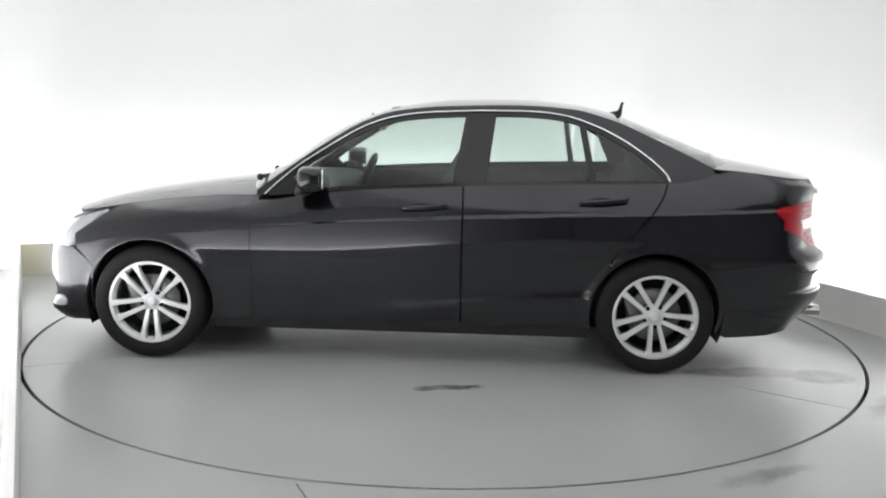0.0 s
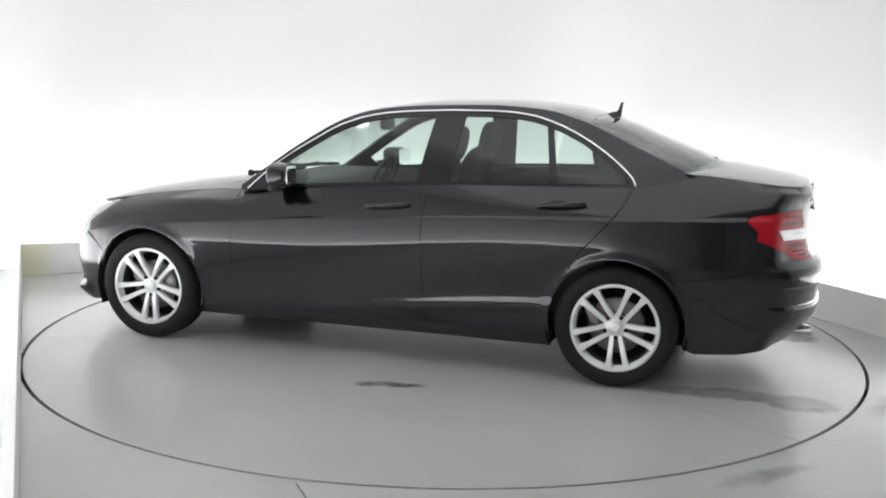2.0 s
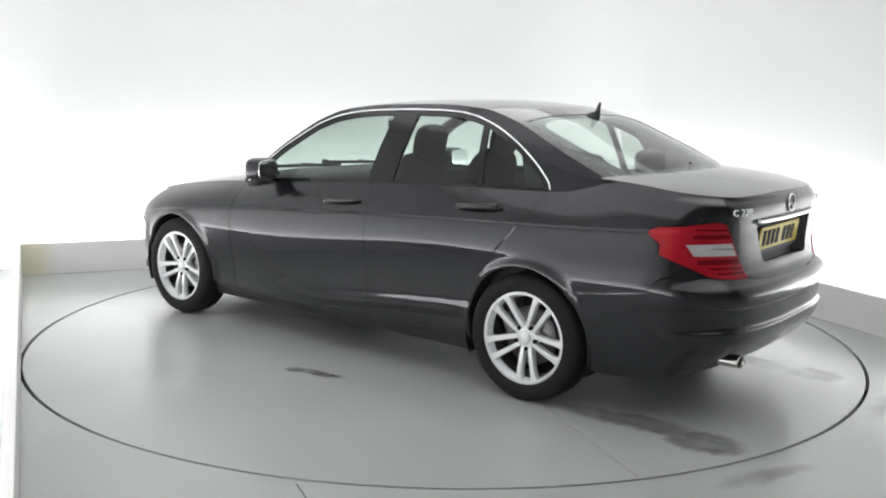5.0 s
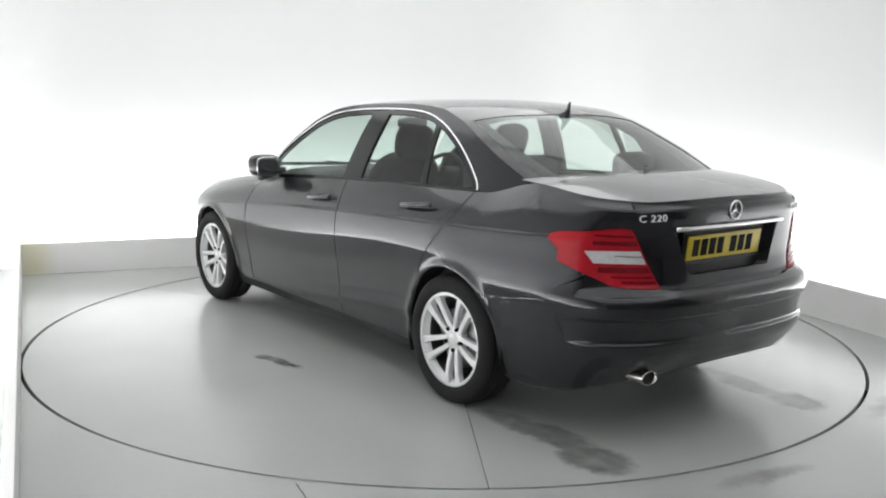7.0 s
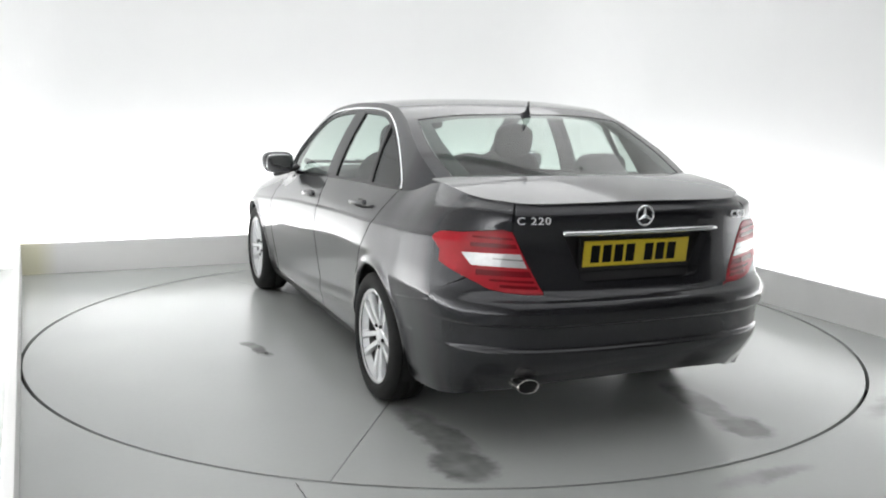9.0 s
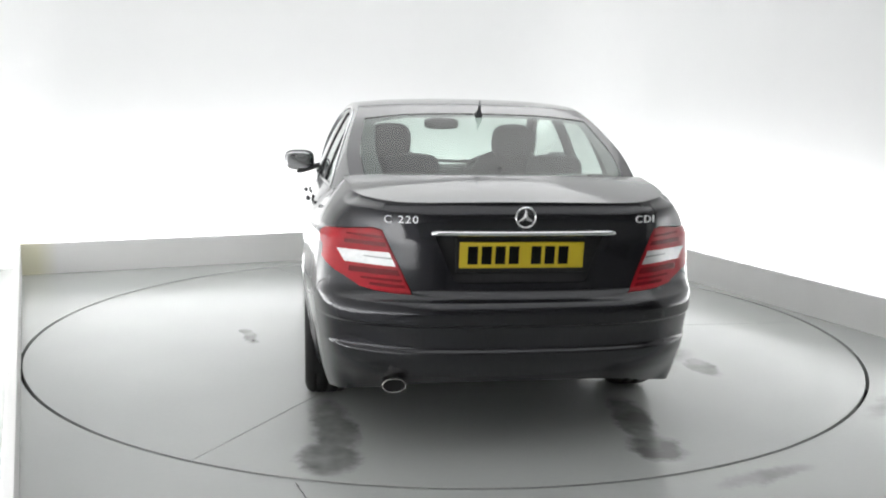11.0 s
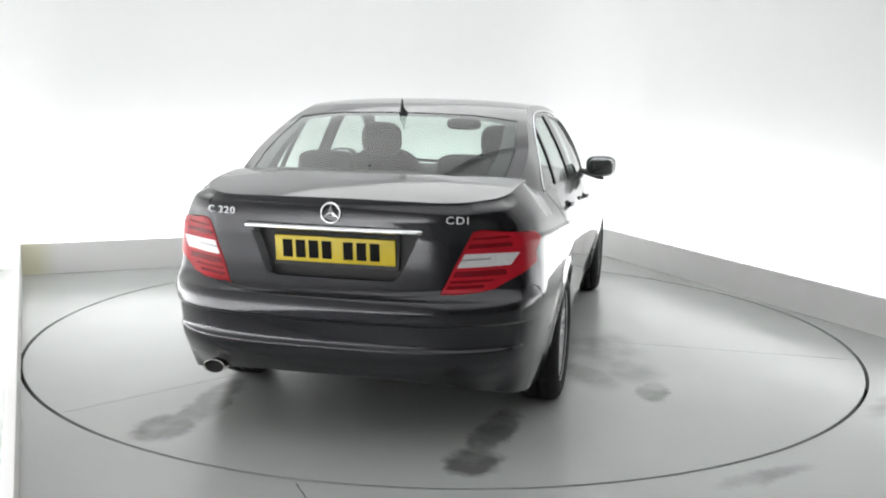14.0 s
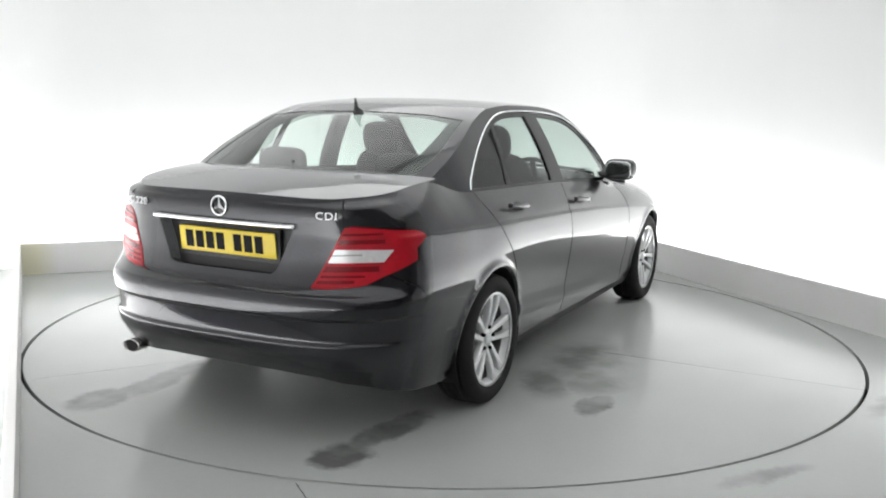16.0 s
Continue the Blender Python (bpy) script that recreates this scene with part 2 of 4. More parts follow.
def wall_sheet(points, z0, z1, thick):
    """A wall of some thickness along a plan line, its inner face on the line."""
    bm = bmesh.new()
    pts = [Vector((a, b, 0)) for a, b in points]
    cols = []
    for i, q in enumerate(pts):
        d = (pts[min(i + 1, len(pts) - 1)] - pts[max(i - 1, 0)]).normalized()
        nrm = Vector((-d.y, d.x, 0)) * thick
        cols.append([bm.verts.new(c) for c in (q + Vector((0, 0, z0)), q + Vector((0, 0, z1)), q + nrm + Vector((0, 0, z1)), q + nrm + Vector((0, 0, z0)))])
    for a, b in zip(cols, cols[1:]):
        for k in range(4):
            bm.faces.new((a[k], a[(k + 1) % 4], b[(k + 1) % 4], b[k]))
    bm.faces.new(cols[0]), bm.faces.new(cols[-1])
    bmesh.ops.recalc_face_normals(bm, faces=bm.faces[:])
    return bm


def corner(cx, cy, r, a0, a1, n=40):
    return [(cx + r * math.cos(radians(a0 + (a1 - a0) * i / n)), cy + r * math.sin(radians(a0 + (a1 - a0) * i / n))) for i in range(n + 1)]


RC = 0.95
DISC_R = 2.4615
# floor with the round pit of the turntable
bm = bmesh.new()
N = 160
inner = [bm.verts.new(((DISC_R + 0.021) * math.cos(2 * math.pi * i / N), (DISC_R + 0.021) * math.sin(2 * math.pi * i / N), 0)) for i in range(N)]
low = [bm.verts.new((q.co.x, q.co.y, -0.08)) for q in inner]


def rim_point(a):
    c, s = math.cos(a), math.sin(a)
    k = min((WALL_R + 0.2) / c if c > 1e-9 else (WALL_L - 0.2) / c if c < -1e-9 else 1e9,
            (WALL_B + 0.2) / s if s > 1e-9 else (WALL_F - 1.8) / s if s < -1e-9 else 1e9)
    return (k * c, k * s, 0)


outer = [bm.verts.new(rim_point(2 * math.pi * i / N)) for i in range(N)]
for i in range(N):
    j = (i + 1) % N
    bm.faces.new((inner[i], outer[i], outer[j], inner[j]))
    bm.faces.new((low[i], inner[i], inner[j], low[j]))
floor = structure("floor", bm, M_FLOOR, "grey painted concrete floor with damp marks", "floor")
structure("pit_floor", box_bm(-2.6, 2.6, -2.6, 2.6, -0.12, -0.081), M_SHADE, "dark pit under the turntable", "pit")

wall_line = [(WALL_L, WALL_F), (WALL_L, WALL_B - RC)] + corner(WALL_L + RC, WALL_B - RC, RC, 180, 90)[1:] + \
    corner(WALL_R - RC, WALL_B - RC, RC, 90, 0) + [(WALL_R, -4.2)]
structure("wall_cyclorama", wall_sheet(wall_line, 0.0, CEIL, 0.12), M_WALL, "smooth white studio wall lit from below", "wall", smooth=False)
structure("kerb_back", box_bm(KERB_L - 0.04, KERB_R + 0.04, KERB_B, KERB_B + 0.04, 0, KERB_H, 0.004), M_KERB_OLD, "pale grey kerb board, yellowed at one end", "kerb")
structure("kerb_side", box_bm(KERB_R, KERB_R + 0.04, -4.2, KERB_B - 0.002, 0, KERB_H, 0.004), M_KERB, "pale grey kerb board hiding the wall lights", "kerb")
structure("kerb_entry", box_bm(KERB_L - 0.04, KERB_L, WALL_F, KERB_B - 0.002, 0, KERB_H, 0.004), M_KERB, "pale grey kerb board beside the camera stand", "kerb")
# unseen grey surround behind the camera, added to shape the car's reflections
structure("wall_unseen_end", box_bm(WALL_L - 0.1, WALL_R + 3.0, WALL_F - 1.7, WALL_F - 1.58, 0, CEIL), M_DARK, "added plain grey wall behind the camera, unseen, for reflections", "wall")
structure("wall_unseen_side", box_bm(WALL_R + 2.9, WALL_R + 3.0, WALL_F - 1.6, -4.2, 0, CEIL), M_DARK, "added plain grey side wall, unseen, for reflections", "wall")
structure("wall_unseen_return", box_bm(WALL_R + 0.13, WALL_R + 3.0, -4.2, -4.1, 0, CEIL), M_DARK, "added plain grey return wall, unseen, for reflections", "wall")
structure("wall_unseen_entry", box_bm(WALL_L - 0.12, WALL_L, WALL_F - 1.6, WALL_F - 0.002, 0, CEIL), M_DARK, "added plain grey wall beside the camera, unseen, for reflections", "wall")
structure("unseen_floor", box_bm(WALL_R + 0.2, WALL_R + 3.0, WALL_F - 1.6, -4.1, -0.1, -0.004), M_DARK, "added plain grey floor, unseen, for reflections", "floor")
structure("ceiling", box_bm(WALL_L - 0.1, WALL_R + 3.0, WALL_F - 1.7, WALL_B + 0.1, CEIL, CEIL + 0.1), M_CEIL, "plain white ceiling", "ceiling")

lampbox = tagged(new("ceiling_light"), "wide flat white ceiling light panel", "ceiling light")
lampbox.matrix_world = ROOM @ pose(0.04, -1.6, CEIL)
part("housing", box_bm(-2.62, 2.62, -4.1, 4.62, -0.08, -0.001, 0.01), M_WALL, lampbox, "", False)

# crack in the floor running out from the turntable
bm = bmesh.new()
prev = None
for i in range(9):
    q = Vector((-0.556 + 0.0115 * i, -2.458 - 0.0250 * i, 0.004)) + Vector((0.002 * math.sin(i * 2.3), 0, 0))
    wdt = 0.0022 if i < 6 else 0.0014
    pair = (bm.verts.new(q - Vector((wdt, 0, 0))), bm.verts.new(q + Vector((wdt, 0, 0))))
    if prev:
        bm.faces.new((prev[0], prev[1], pair[1], pair[0]))
    prev = pair
structure("floor_joint", bm, M_SHADE, "thin dark joint in the floor", "joint", Matrix())

# ------------------------------------------------------------------ turntable
turntable = tagged(new("turntable"), "round grey steel turntable flush with the floor", "turntable")


def disc_plate(a0, a1, gap):
    """One sector of the round top."""
    bm = bmesh.new()
    n = max(8, int(abs(a1 - a0) / 2))
    rim = [Vector((DISC_R * math.cos(radians(a0 + (a1 - a0) * i / n)), DISC_R * math.sin(radians(a0 + (a1 - a0) * i / n)), 0)) for i in range(n + 1)]
    mid = Vector((math.cos(radians((a0 + a1) / 2)), math.sin(radians((a0 + a1) / 2)), 0)) * gap
    ring = [mid] + [q + mid * 0.5 for q in rim]
    top = [bm.verts.new(q + Vector((0, 0, -0.001))) for q in ring]
    bot = [bm.verts.new(q + Vector((0, 0, -0.03))) for q in ring]
    bm.faces.new(top), bm.faces.new(bot[::-1])
    for i in range(len(ring)):
        j = (i + 1) % len(ring)
        bm.faces.new((bot[i], bot[j], top[j], top[i]))
    bmesh.ops.recalc_face_normals(bm, faces=bm.faces[:])
    return bm


for a0, a1 in SEAMS:
    part("plate", disc_plate(a0, a1, 0.0042), M_DISC, turntable, "", False)
bm = lathe_bm([(0.001, 0.031), (2.43, 0.031), (2.43, 0.07), (0.001, 0.07)], 64)
bm.transform(pose(0, 0, 0, -90, 0, 0))
part("bearing_plate", bm, M_SHADE, turntable, "", False)


# ------------------------------------------------------------------ the car: its curves
START, RATE, CAR_X, CAR_Y = 177.12, -7.1244, 0.2047, 0.004


def curve(points):
    """A monotone cubic through (x, value) points."""
    pts = sorted(points)
    xs, ys = [q[0] for q in pts], [q[1] for q in pts]
    n = len(xs)
    d = [(ys[i + 1] - ys[i]) / (xs[i + 1] - xs[i]) for i in range(n - 1)]
    t = [d[0]] + [0.0 if d[i - 1] * d[i] <= 0 else 2 * d[i - 1] * d[i] / (d[i - 1] + d[i]) for i in range(1, n - 1)] + [d[-1]]

    def value(x):
        if x <= xs[0]:
            return ys[0]
        if x >= xs[-1]:
            return ys[-1]
        lo, hi = 0, n - 1
        while hi - lo > 1:
            mid = (lo + hi) // 2
            if xs[mid] <= x:
                lo = mid
            else:
                hi = mid
        h = xs[hi] - xs[lo]
        s = (x - xs[lo]) / h
        return ((1 + 2 * s) * (1 - s) ** 2 * ys[lo] + s * (1 - s) ** 2 * h * t[lo] + s * s * (3 - 2 * s) * ys[hi] + s * s * (s - 1) * h * t[hi])
    return value


def smooth(a, b, x):
    s = min(1.0, max(0.0, (x - a) / (b - a)))
    return s * s * (3 - 2 * s)


# outline of the widest plan, rear centre to front centre
PLAN_KEYS = [(-2.41, 0.0), (-2.405, 0.25), (-2.375, 0.48), (-2.31, 0.64), (-2.20, 0.765), (-2.05, 0.83), (-1.85, 0.862), (-1.6, 0.880), (-1.3, 0.886),
             (-0.8, 0.882), (0.0, 0.882), (0.8, 0.884), (1.3, 0.884), (1.55, 0.872), (1.75, 0.845), (1.92, 0.775), (2.03, 0.66), (2.10, 0.48), (2.14, 0.25), (2.15, 0.0)]


def dense_plan():
    pts = [Vector(q) for q in PLAN_KEYS]
    ext = [Vector((pts[1].x, -pts[1].y))] + pts + [Vector((pts[-2].x, -pts[-2].y))]
    out = []
    for i in range(1, len(ext) - 2):
        for k in range(60):
            s = k / 60
            a, b, c, d = ext[i - 1], ext[i], ext[i + 1], ext[i + 2]
            out.append(0.5 * ((2 * b) + (c - a) * s + (2 * a - 5 * b + 4 * c - d) * s * s + (3 * b - a - 3 * c + d) * s ** 3))
    out.append(pts[-1])
    return out


_pl = dense_plan()
_u = [0.0]
for _a, _b in zip(_pl, _pl[1:]):
    _u.append(_u[-1] + (_b - _a).length)
_x0 = min(range(len(_pl)), key=lambda i: abs(_pl[i].x))
_u = np.array(_u) - _u[_x0]
_px, _py = np.array([q.x for q in _pl]), np.array([q.y for q in _pl])
_dx, _dy = np.gradient(_px, _u), np.gradient(_py, _u)
_nx, _ny = -_dy, _dx
_ln = np.hypot(_nx, _ny)
_nx, _ny = _nx / _ln, _ny / _ln
_nx[0], _ny[0], _nx[-1], _ny[-1] = -1, 0, 1, 0
U_REAR, U_FRONT = float(_u[0]), float(_u[-1])


def plan(u):
    k = float(np.interp(u, _u, np.arange(len(_u))))
    i = min(int(k), len(_u) - 2)
    f = k - i
    return (_px[i] + f * (_px[i + 1] - _px[i]), _py[i] + f * (_py[i + 1] - _py[i]),
            _nx[i] + f * (_nx[i + 1] - _nx[i]), _ny[i] + f * (_ny[i + 1] - _ny[i]))


def u_rear(y):
    """Where the outline has that y at the tail."""
    i = int(np.argmin(np.abs(_py[:500] - y)))
    return float(_u[i])


def u_side(x):
    i = 300 + int(np.argmin(np.abs(_px[300:900] - x)))
    return float(_u[i])


hood_z = curve([(2.12, 0.69), (2.05, 0.755), (1.95, 0.80), (1.67, 0.87), (1.28, 0.928), (0.95, 0.962), (0.7, 0.975)])
deck_z = curve([(-1.7, 1.140), (-1.88, 1.124), (-2.1, 1.092), (-2.3, 1.055), (-2.37, 1.040)])
belt_z = curve([(0.9, 0.90), (0.73, 0.918), (0.38, 0.955), (0.0, 0.978), (-0.36, 0.995), (-0.855, 1.013), (-1.42, 1.027), (-1.75, 1.05)])
off_top = curve([(U_REAR, 0.108), (u_rear(0.5), 0.115), (u_rear(0.7), 0.140), (u_side(-2.05), 0.155), (u_side(-1.75), 0.165), (-1.42, 0.125), (-1.0, 0.10), (-0.5, 0.085),
                 (0.0, 0.085), (0.4, 0.10), (0.8, 0.15), (1.07, 0.18), (1.4, 0.19), (1.75, 0.165), (2.0, 0.17), (U_FRONT, 0.16)])
char_z = curve([(-2.3, 0.925), (-1.96, 0.908), (-1.5, 0.888), (-0.85, 0.864), (-0.2, 0.832), (0.4, 0.795), (1.0, 0.745), (1.5, 0.70), (1.9, 0.62)])
side_low = curve([(0.14, 0.115), (0.20, 0.080), (0.235, 0.062), (0.28, 0.052), (0.365, 0.039), (0.45, 0.023), (0.55, 0.0085), (0.60, 0.003), (0.632, 0.0), (0.640, 0.0002),
                  (0.67, 0.0022), (0.70, 0.0048), (0.76, 0.0115), (0.82, 0.0195), (0.87, 0.027), (1.1, 0.05)])
end_low = curve([(0.14, 0.12), (0.20, 0.075), (0.30, 0.045), (0.45, 0.022), (0.57, 0.006), (0.63, 0.001), (0.64, 0.001), (0.70, 0.006), (0.82, 0.0205), (1.1, 0.045)])
tail_low = curve([(0.22, 0.16), (0.30, 0.095), (0.36, 0.05), (0.42, 0.022), (0.45, 0.018), (0.47, 0.030), (0.555, 0.022), (0.57, 0.002), (0.615, 0.0), (0.65, 0.012), (0.672, 0.045), (0.70, 0.07), (0.80, 0.088), (0.90, 0.09), (0.95, 0.087), (1.0, 0.083), (1.03, 0.086), (1.048, 0.094), (1.06, 0.108)])
nose_low = curve([(0.14, 0.10), (0.2, 0.03), (0.24, 0.0), (0.3, 0.03), (0.45, 0.01), (0.52, 0.012), (0.60, 0.03), (0.66, 0.065), (0.72, 0.12), (0.75, 0.16)])


def top_of(u):
    """Height of the upper edge of the lower body."""
    px, py, nx, ny = plan(u)
    o = off_top(u)
    x, y = px - nx * o, py - ny * o
    rear = deck_z(x) - 0.032 * (y / 0.68) ** 2
    front = hood_z(x) - 0.055 * (y / 0.70) ** 2.4 if y > 0 else hood_z(x)
    b = belt_z(x)
    if x < -1.2:
        return b + (rear - b) * smooth(-1.5, -1.85, x)
    return b + (front - b) * smooth(0.70, 0.95, x)


def low_off(x, z):
    e = max(smooth(-1.2, -1.6, x), smooth(1.2, 1.6, x))
    zs = z - 0.10 * smooth(0.4, -1.1, x)      # the lower crease climbs towards the rear wheel
    skirt = 0.009 * smooth(0.24, 0.285, zs) * (1 - smooth(0.295, 0.36, zs)) * smooth(0.5, -0.3, x)
    lift = 0.095 * smooth(0.6, -1.0, x) * smooth(0.25, 0.55, z)   # the fullest line climbs too
    return (side_low(z - lift) - skirt) * (1 - e) + end_low(z) * e


def body_off(u, z):
    px, py, nx, ny = plan(u)
    zt, ot, zc = top_of(u), off_top(u), char_z(px)
    if z > zc:
        oc = low_off(px, zc) + 0.010
        q = max(0.0, (z - zc) / max(0.02, zt - zc))
        fend = max(smooth(0.6, 1.1, px), smooth(-1.7, -2.0, px))
        o = oc + (ot - oc) * (0.66 * q ** (1.5 + 0.9 * fend) + 0.34 * q)
    else:
        # a soft hollow under the shoulder line
        o = low_off(px, z) + 0.010 * smooth(zc - 0.018, zc, z)
    wr = smooth(0.10, 0.92, -nx)
    wf = smooth(0.35, 0.85, nx)
    if wr > 0:
        o = o * (1 - wr) + wr * tail_low(z + (1.06 - zt) * smooth(0.8, 0.95, z))
    elif px < -1.6:
        # bumper step carried round the flank
        o += 0.006 * smooth(-1.72, -1.85, px) * smooth(0.47, 0.445, z)
    if wf > 0:
        o = o * (1 - wf) + wf * (nose_low(z) if z < 0.75 else nose_low(0.75))
    if wr > 0 or wf > 0:
        s = smooth(zt - 0.04, zt, z) * smooth(0.0, 0.35, wr + wf)
        o = o * (1 - s) + ot * s
    for ax in (1.38, -1.38):
        r = math.hypot(px - ax, z - 0.318)
        if r < 0.46 and abs(nx) < 0.6:
            o -= 0.010 * math.exp(-((r - 0.355) / 0.028) ** 2) * smooth(0.16, 0.3, z)
    return o


def body(u, z):
    px, py, nx, ny = plan(u)
    o = body_off(u, z)
    return Vector((px - nx * o, py - ny * o, z))


waist = curve([(0.95, 0.715), (0.8, 0.737), (0.4, 0.778), (0.0, 0.79), (-0.5, 0.792), (-1.0, 0.782), (-1.42, 0.763), (-1.75, 0.70), (-2.0, 0.66)])


def glasshouse(x, z):
    """Side of the cabin: y over (x, z)."""
    h = z - 1.0
    return Vector((x, waist(x) - 0.30 * h - 0.42 * h * abs(h), z))


CENTRE = [(0.92, 0.965), (0.72, 1.085), (0.525, 1.213), (0.29, 1.334), (0.06, 1.403), (-0.30, 1.446), (-0.65, 1.452), (-0.95, 1.432), (-1.20, 1.380), (-1.53, 1.258), (-1.93, 1.106)]
EDGE = [(0.80, 0.940), (0.61, 1.078), (0.43, 1.202), (0.215, 1.328), (0.05, 1.382), (-0.26, 1.415), (-0.63, 1.424), (-0.90, 1.410), (-1.12, 1.358), (-1.42, 1.230), (-1.78, 1.062)]
_cs = [[curve([(i, q[k]) for i, q in enumerate(line)]) for k in (0, 1)] for line in (CENTRE, EDGE)]


def top(s, w):
    """Screens and roof: s along the car (0 cowl, 10 deck), w from the middle to the edge."""
    xc, zc, xe, ze = _cs[0][0](s), _cs[0][1](s), _cs[1][0](s), _cs[1][1](s)
    g = glasshouse(xe, ze)
    k = 0.35 * w * w + 0.65 * abs(w) ** 3.2
    return Vector((xc + (xe - xc) * w * w, g.y * w, zc + (ze - zc) * k))


def hood(x, y):
    return Vector((x, y, hood_z(x) - 0.055 * (abs(y) / 0.70) ** 2.4))


def deck(x, y):
    return Vector((x, y, deck_z(x) - 0.032 * (y / 0.68) ** 2))


# ------------------------------------------------------------------ panels cut from a surface
def clip_cell(poly, x0, y0, x1, y1):
    for axis, lim, sign in ((0, x0, 1), (0, x1, -1), (1, y0, 1), (1, y1, -1)):
        out = []
        for i in range(len(poly)):
            a, b = poly[i - 1], poly[i]
            ia, ib = (a[axis] - lim) * sign >= 0, (b[axis] - lim) * sign >= 0
            if ia != ib:
                t = (lim - a[axis]) / (b[axis] - a[axis])
                q = (a[0] + t * (b[0] - a[0]), a[1] + t * (b[1] - a[1]))
                out.append((lim, q[1]) if axis == 0 else (q[0], lim))
            if ib:
                out.append(b)
        poly = out
        if len(poly) < 3:
            return []
    # drop the spikes that clipping leaves along the cell's border
    again = True
    while again and len(poly) >= 3:
        again = False
        for i in range(len(poly)):
            a, b_, c = poly[i - 1], poly[i], poly[(i + 1) % len(poly)]
            u1, u2 = (b_[0] - a[0], b_[1] - a[1]), (c[0] - b_[0], c[1] - b_[1])
            if abs(u1[0] * u2[1] - u1[1] * u2[0]) < 1e-12 and (u1[0] * u2[0] + u1[1] * u2[1] < 0 or abs(u1[0]) + abs(u1[1]) < 1e-9):
                poly = poly[:i] + poly[i + 1:]
                again = True
                break
    return poly if len(poly) >= 3 else []


def inside(poly, x, y):
    hit = False
    for i in range(len(poly)):
        (xa, ya), (xb, yb) = poly[i - 1], poly[i]
        if (ya > y) != (yb > y) and x < xa + (y - ya) * (xb - xa) / (yb - ya):
            hit = not hit
    return hit


def finer(poly, step):
    out = []
    for i in range(len(poly)):
        a, b = poly[i - 1], poly[i]
        n = max(1, int(math.hypot(b[0] - a[0], b[1] - a[1]) / step))
        out += [(a[0] + (b[0] - a[0]) * k / n, a[1] + (b[1] - a[1]) * k / n) for k in range(n)]
    return out


def panel(name, poly, surf, mat, parent, cell=(0.03, 0.03), depth=0.014, lift=0.0, side=1, both=False, label="", seam=1e-4):
    """A sheet with the outline poly laid on surf(a, b), its rim turned in by depth. side -1: on the other flank; both: one piece over both."""
    poly = finer(poly, max(cell) * 0.7)
    xs, ys = [q[0] for q in poly], [q[1] for q in poly]
    nx, ny = max(1, math.ceil((max(xs) - min(xs)) / cell[0])), max(1, math.ceil((max(ys) - min(ys)) / cell[1]))
    gx = [min(xs) + (max(xs) - min(xs)) * i / nx for i in range(nx + 1)]
    gy = [min(ys) + (max(ys) - min(ys)) * i / ny for i in range(ny + 1)]
    touched = set()
    cx, cy = (max(xs) - min(xs)) / nx, (max(ys) - min(ys)) / ny
    for i in range(len(poly)):
        a, b = poly[i - 1], poly[i]
        i0, i1 = sorted((int((a[0] - gx[0]) / cx), int((b[0] - gx[0]) / cx)))
        j0, j1 = sorted((int((a[1] - gy[0]) / cy), int((b[1] - gy[0]) / cy)))
        for p_ in range(i0 - 1, i1 + 2):
            for q_ in range(j0 - 1, j1 + 2):
                touched.add((p_, q_))
    index, places, normals, faces = {}, [], [], []

    def vert(a, b):
        key = (round(a, 5), round(b, 5))
        if key not in index:
            h = 0.003
            c = surf(a, b)
            n = (surf(a + h, b) - surf(a - h, b)).cross(surf(a, b + h) - surf(a, b - h))
            n = n.normalized() if n.length > 1e-12 else Vector((0, 0, 1))
            if n.dot(c - Vector((c.x * 0.8, 0, 0.55))) < 0:
                n = -n
            index[key] = len(places)
            places.append(c + n * lift), normals.append(n)
        return index[key]
    for i in range(nx):
        for j in range(ny):
            if (i, j) in touched:
                q = clip_cell(poly, gx[i], gy[j], gx[i + 1], gy[j + 1])
            elif inside(poly, (gx[i] + gx[i + 1]) / 2, (gy[j] + gy[j + 1]) / 2):
                q = [(gx[i], gy[j]), (gx[i + 1], gy[j]), (gx[i + 1], gy[j + 1]), (gx[i], gy[j + 1])]
            else:
                q = []
            ids = []
            for a, b in q:
                k = vert(a, b)
                if k not in ids:
                    ids.append(k)
            if len(ids) >= 3:
                n = sum((normals[k] for k in ids), Vector())
                c = [places[k] for k in ids]
                fn = sum(((c[k] - c[0]).cross(c[k + 1] - c[0]) for k in range(1, len(c) - 1)), Vector())
                if fn.length < 1e-10:
                    continue
                faces.append(ids if fn.dot(n) > 0 else ids[::-1])
    count = {}
    for f in faces:
        for a, b in zip(f, f[1:] + f[:1]):
            count[(a, b)] = count.get((a, b), 0) + 1
    rim = [(a, b) for (a, b) in count if (b, a) not in count]
    if both:
        rim = [(a, b) for a, b in rim if abs(places[a].y) > seam or abs(places[b].y) > seam]
    if depth:
        inner_of = {}
        for a, b in rim:
            for k in (a, b):
                if k not in inner_of:
                    inner_of[k] = len(places)
                    places.append(places[k] - normals[k] * depth), normals.append(normals[k])
            faces.append([b, a, inner_of[a], inner_of[b]])
    if both:
        n0 = len(places)
        flip = []
        for k in range(n0):
            if abs(places[k].y) < seam:
                flip.append(k)
                normals[k] = Vector((normals[k].x, 0, normals[k].z)).normalized()
            else:
                flip.append(len(places))
                places.append(Vector((places[k].x, -places[k].y, places[k].z)))
                normals.append(Vector((normals[k].x, -normals[k].y, normals[k].z)))
        faces += [[flip[k] for k in f][::-1] for f in faces]
    elif side < 0:
        places = [Vector((q.x, -q.y, q.z)) for q in places]
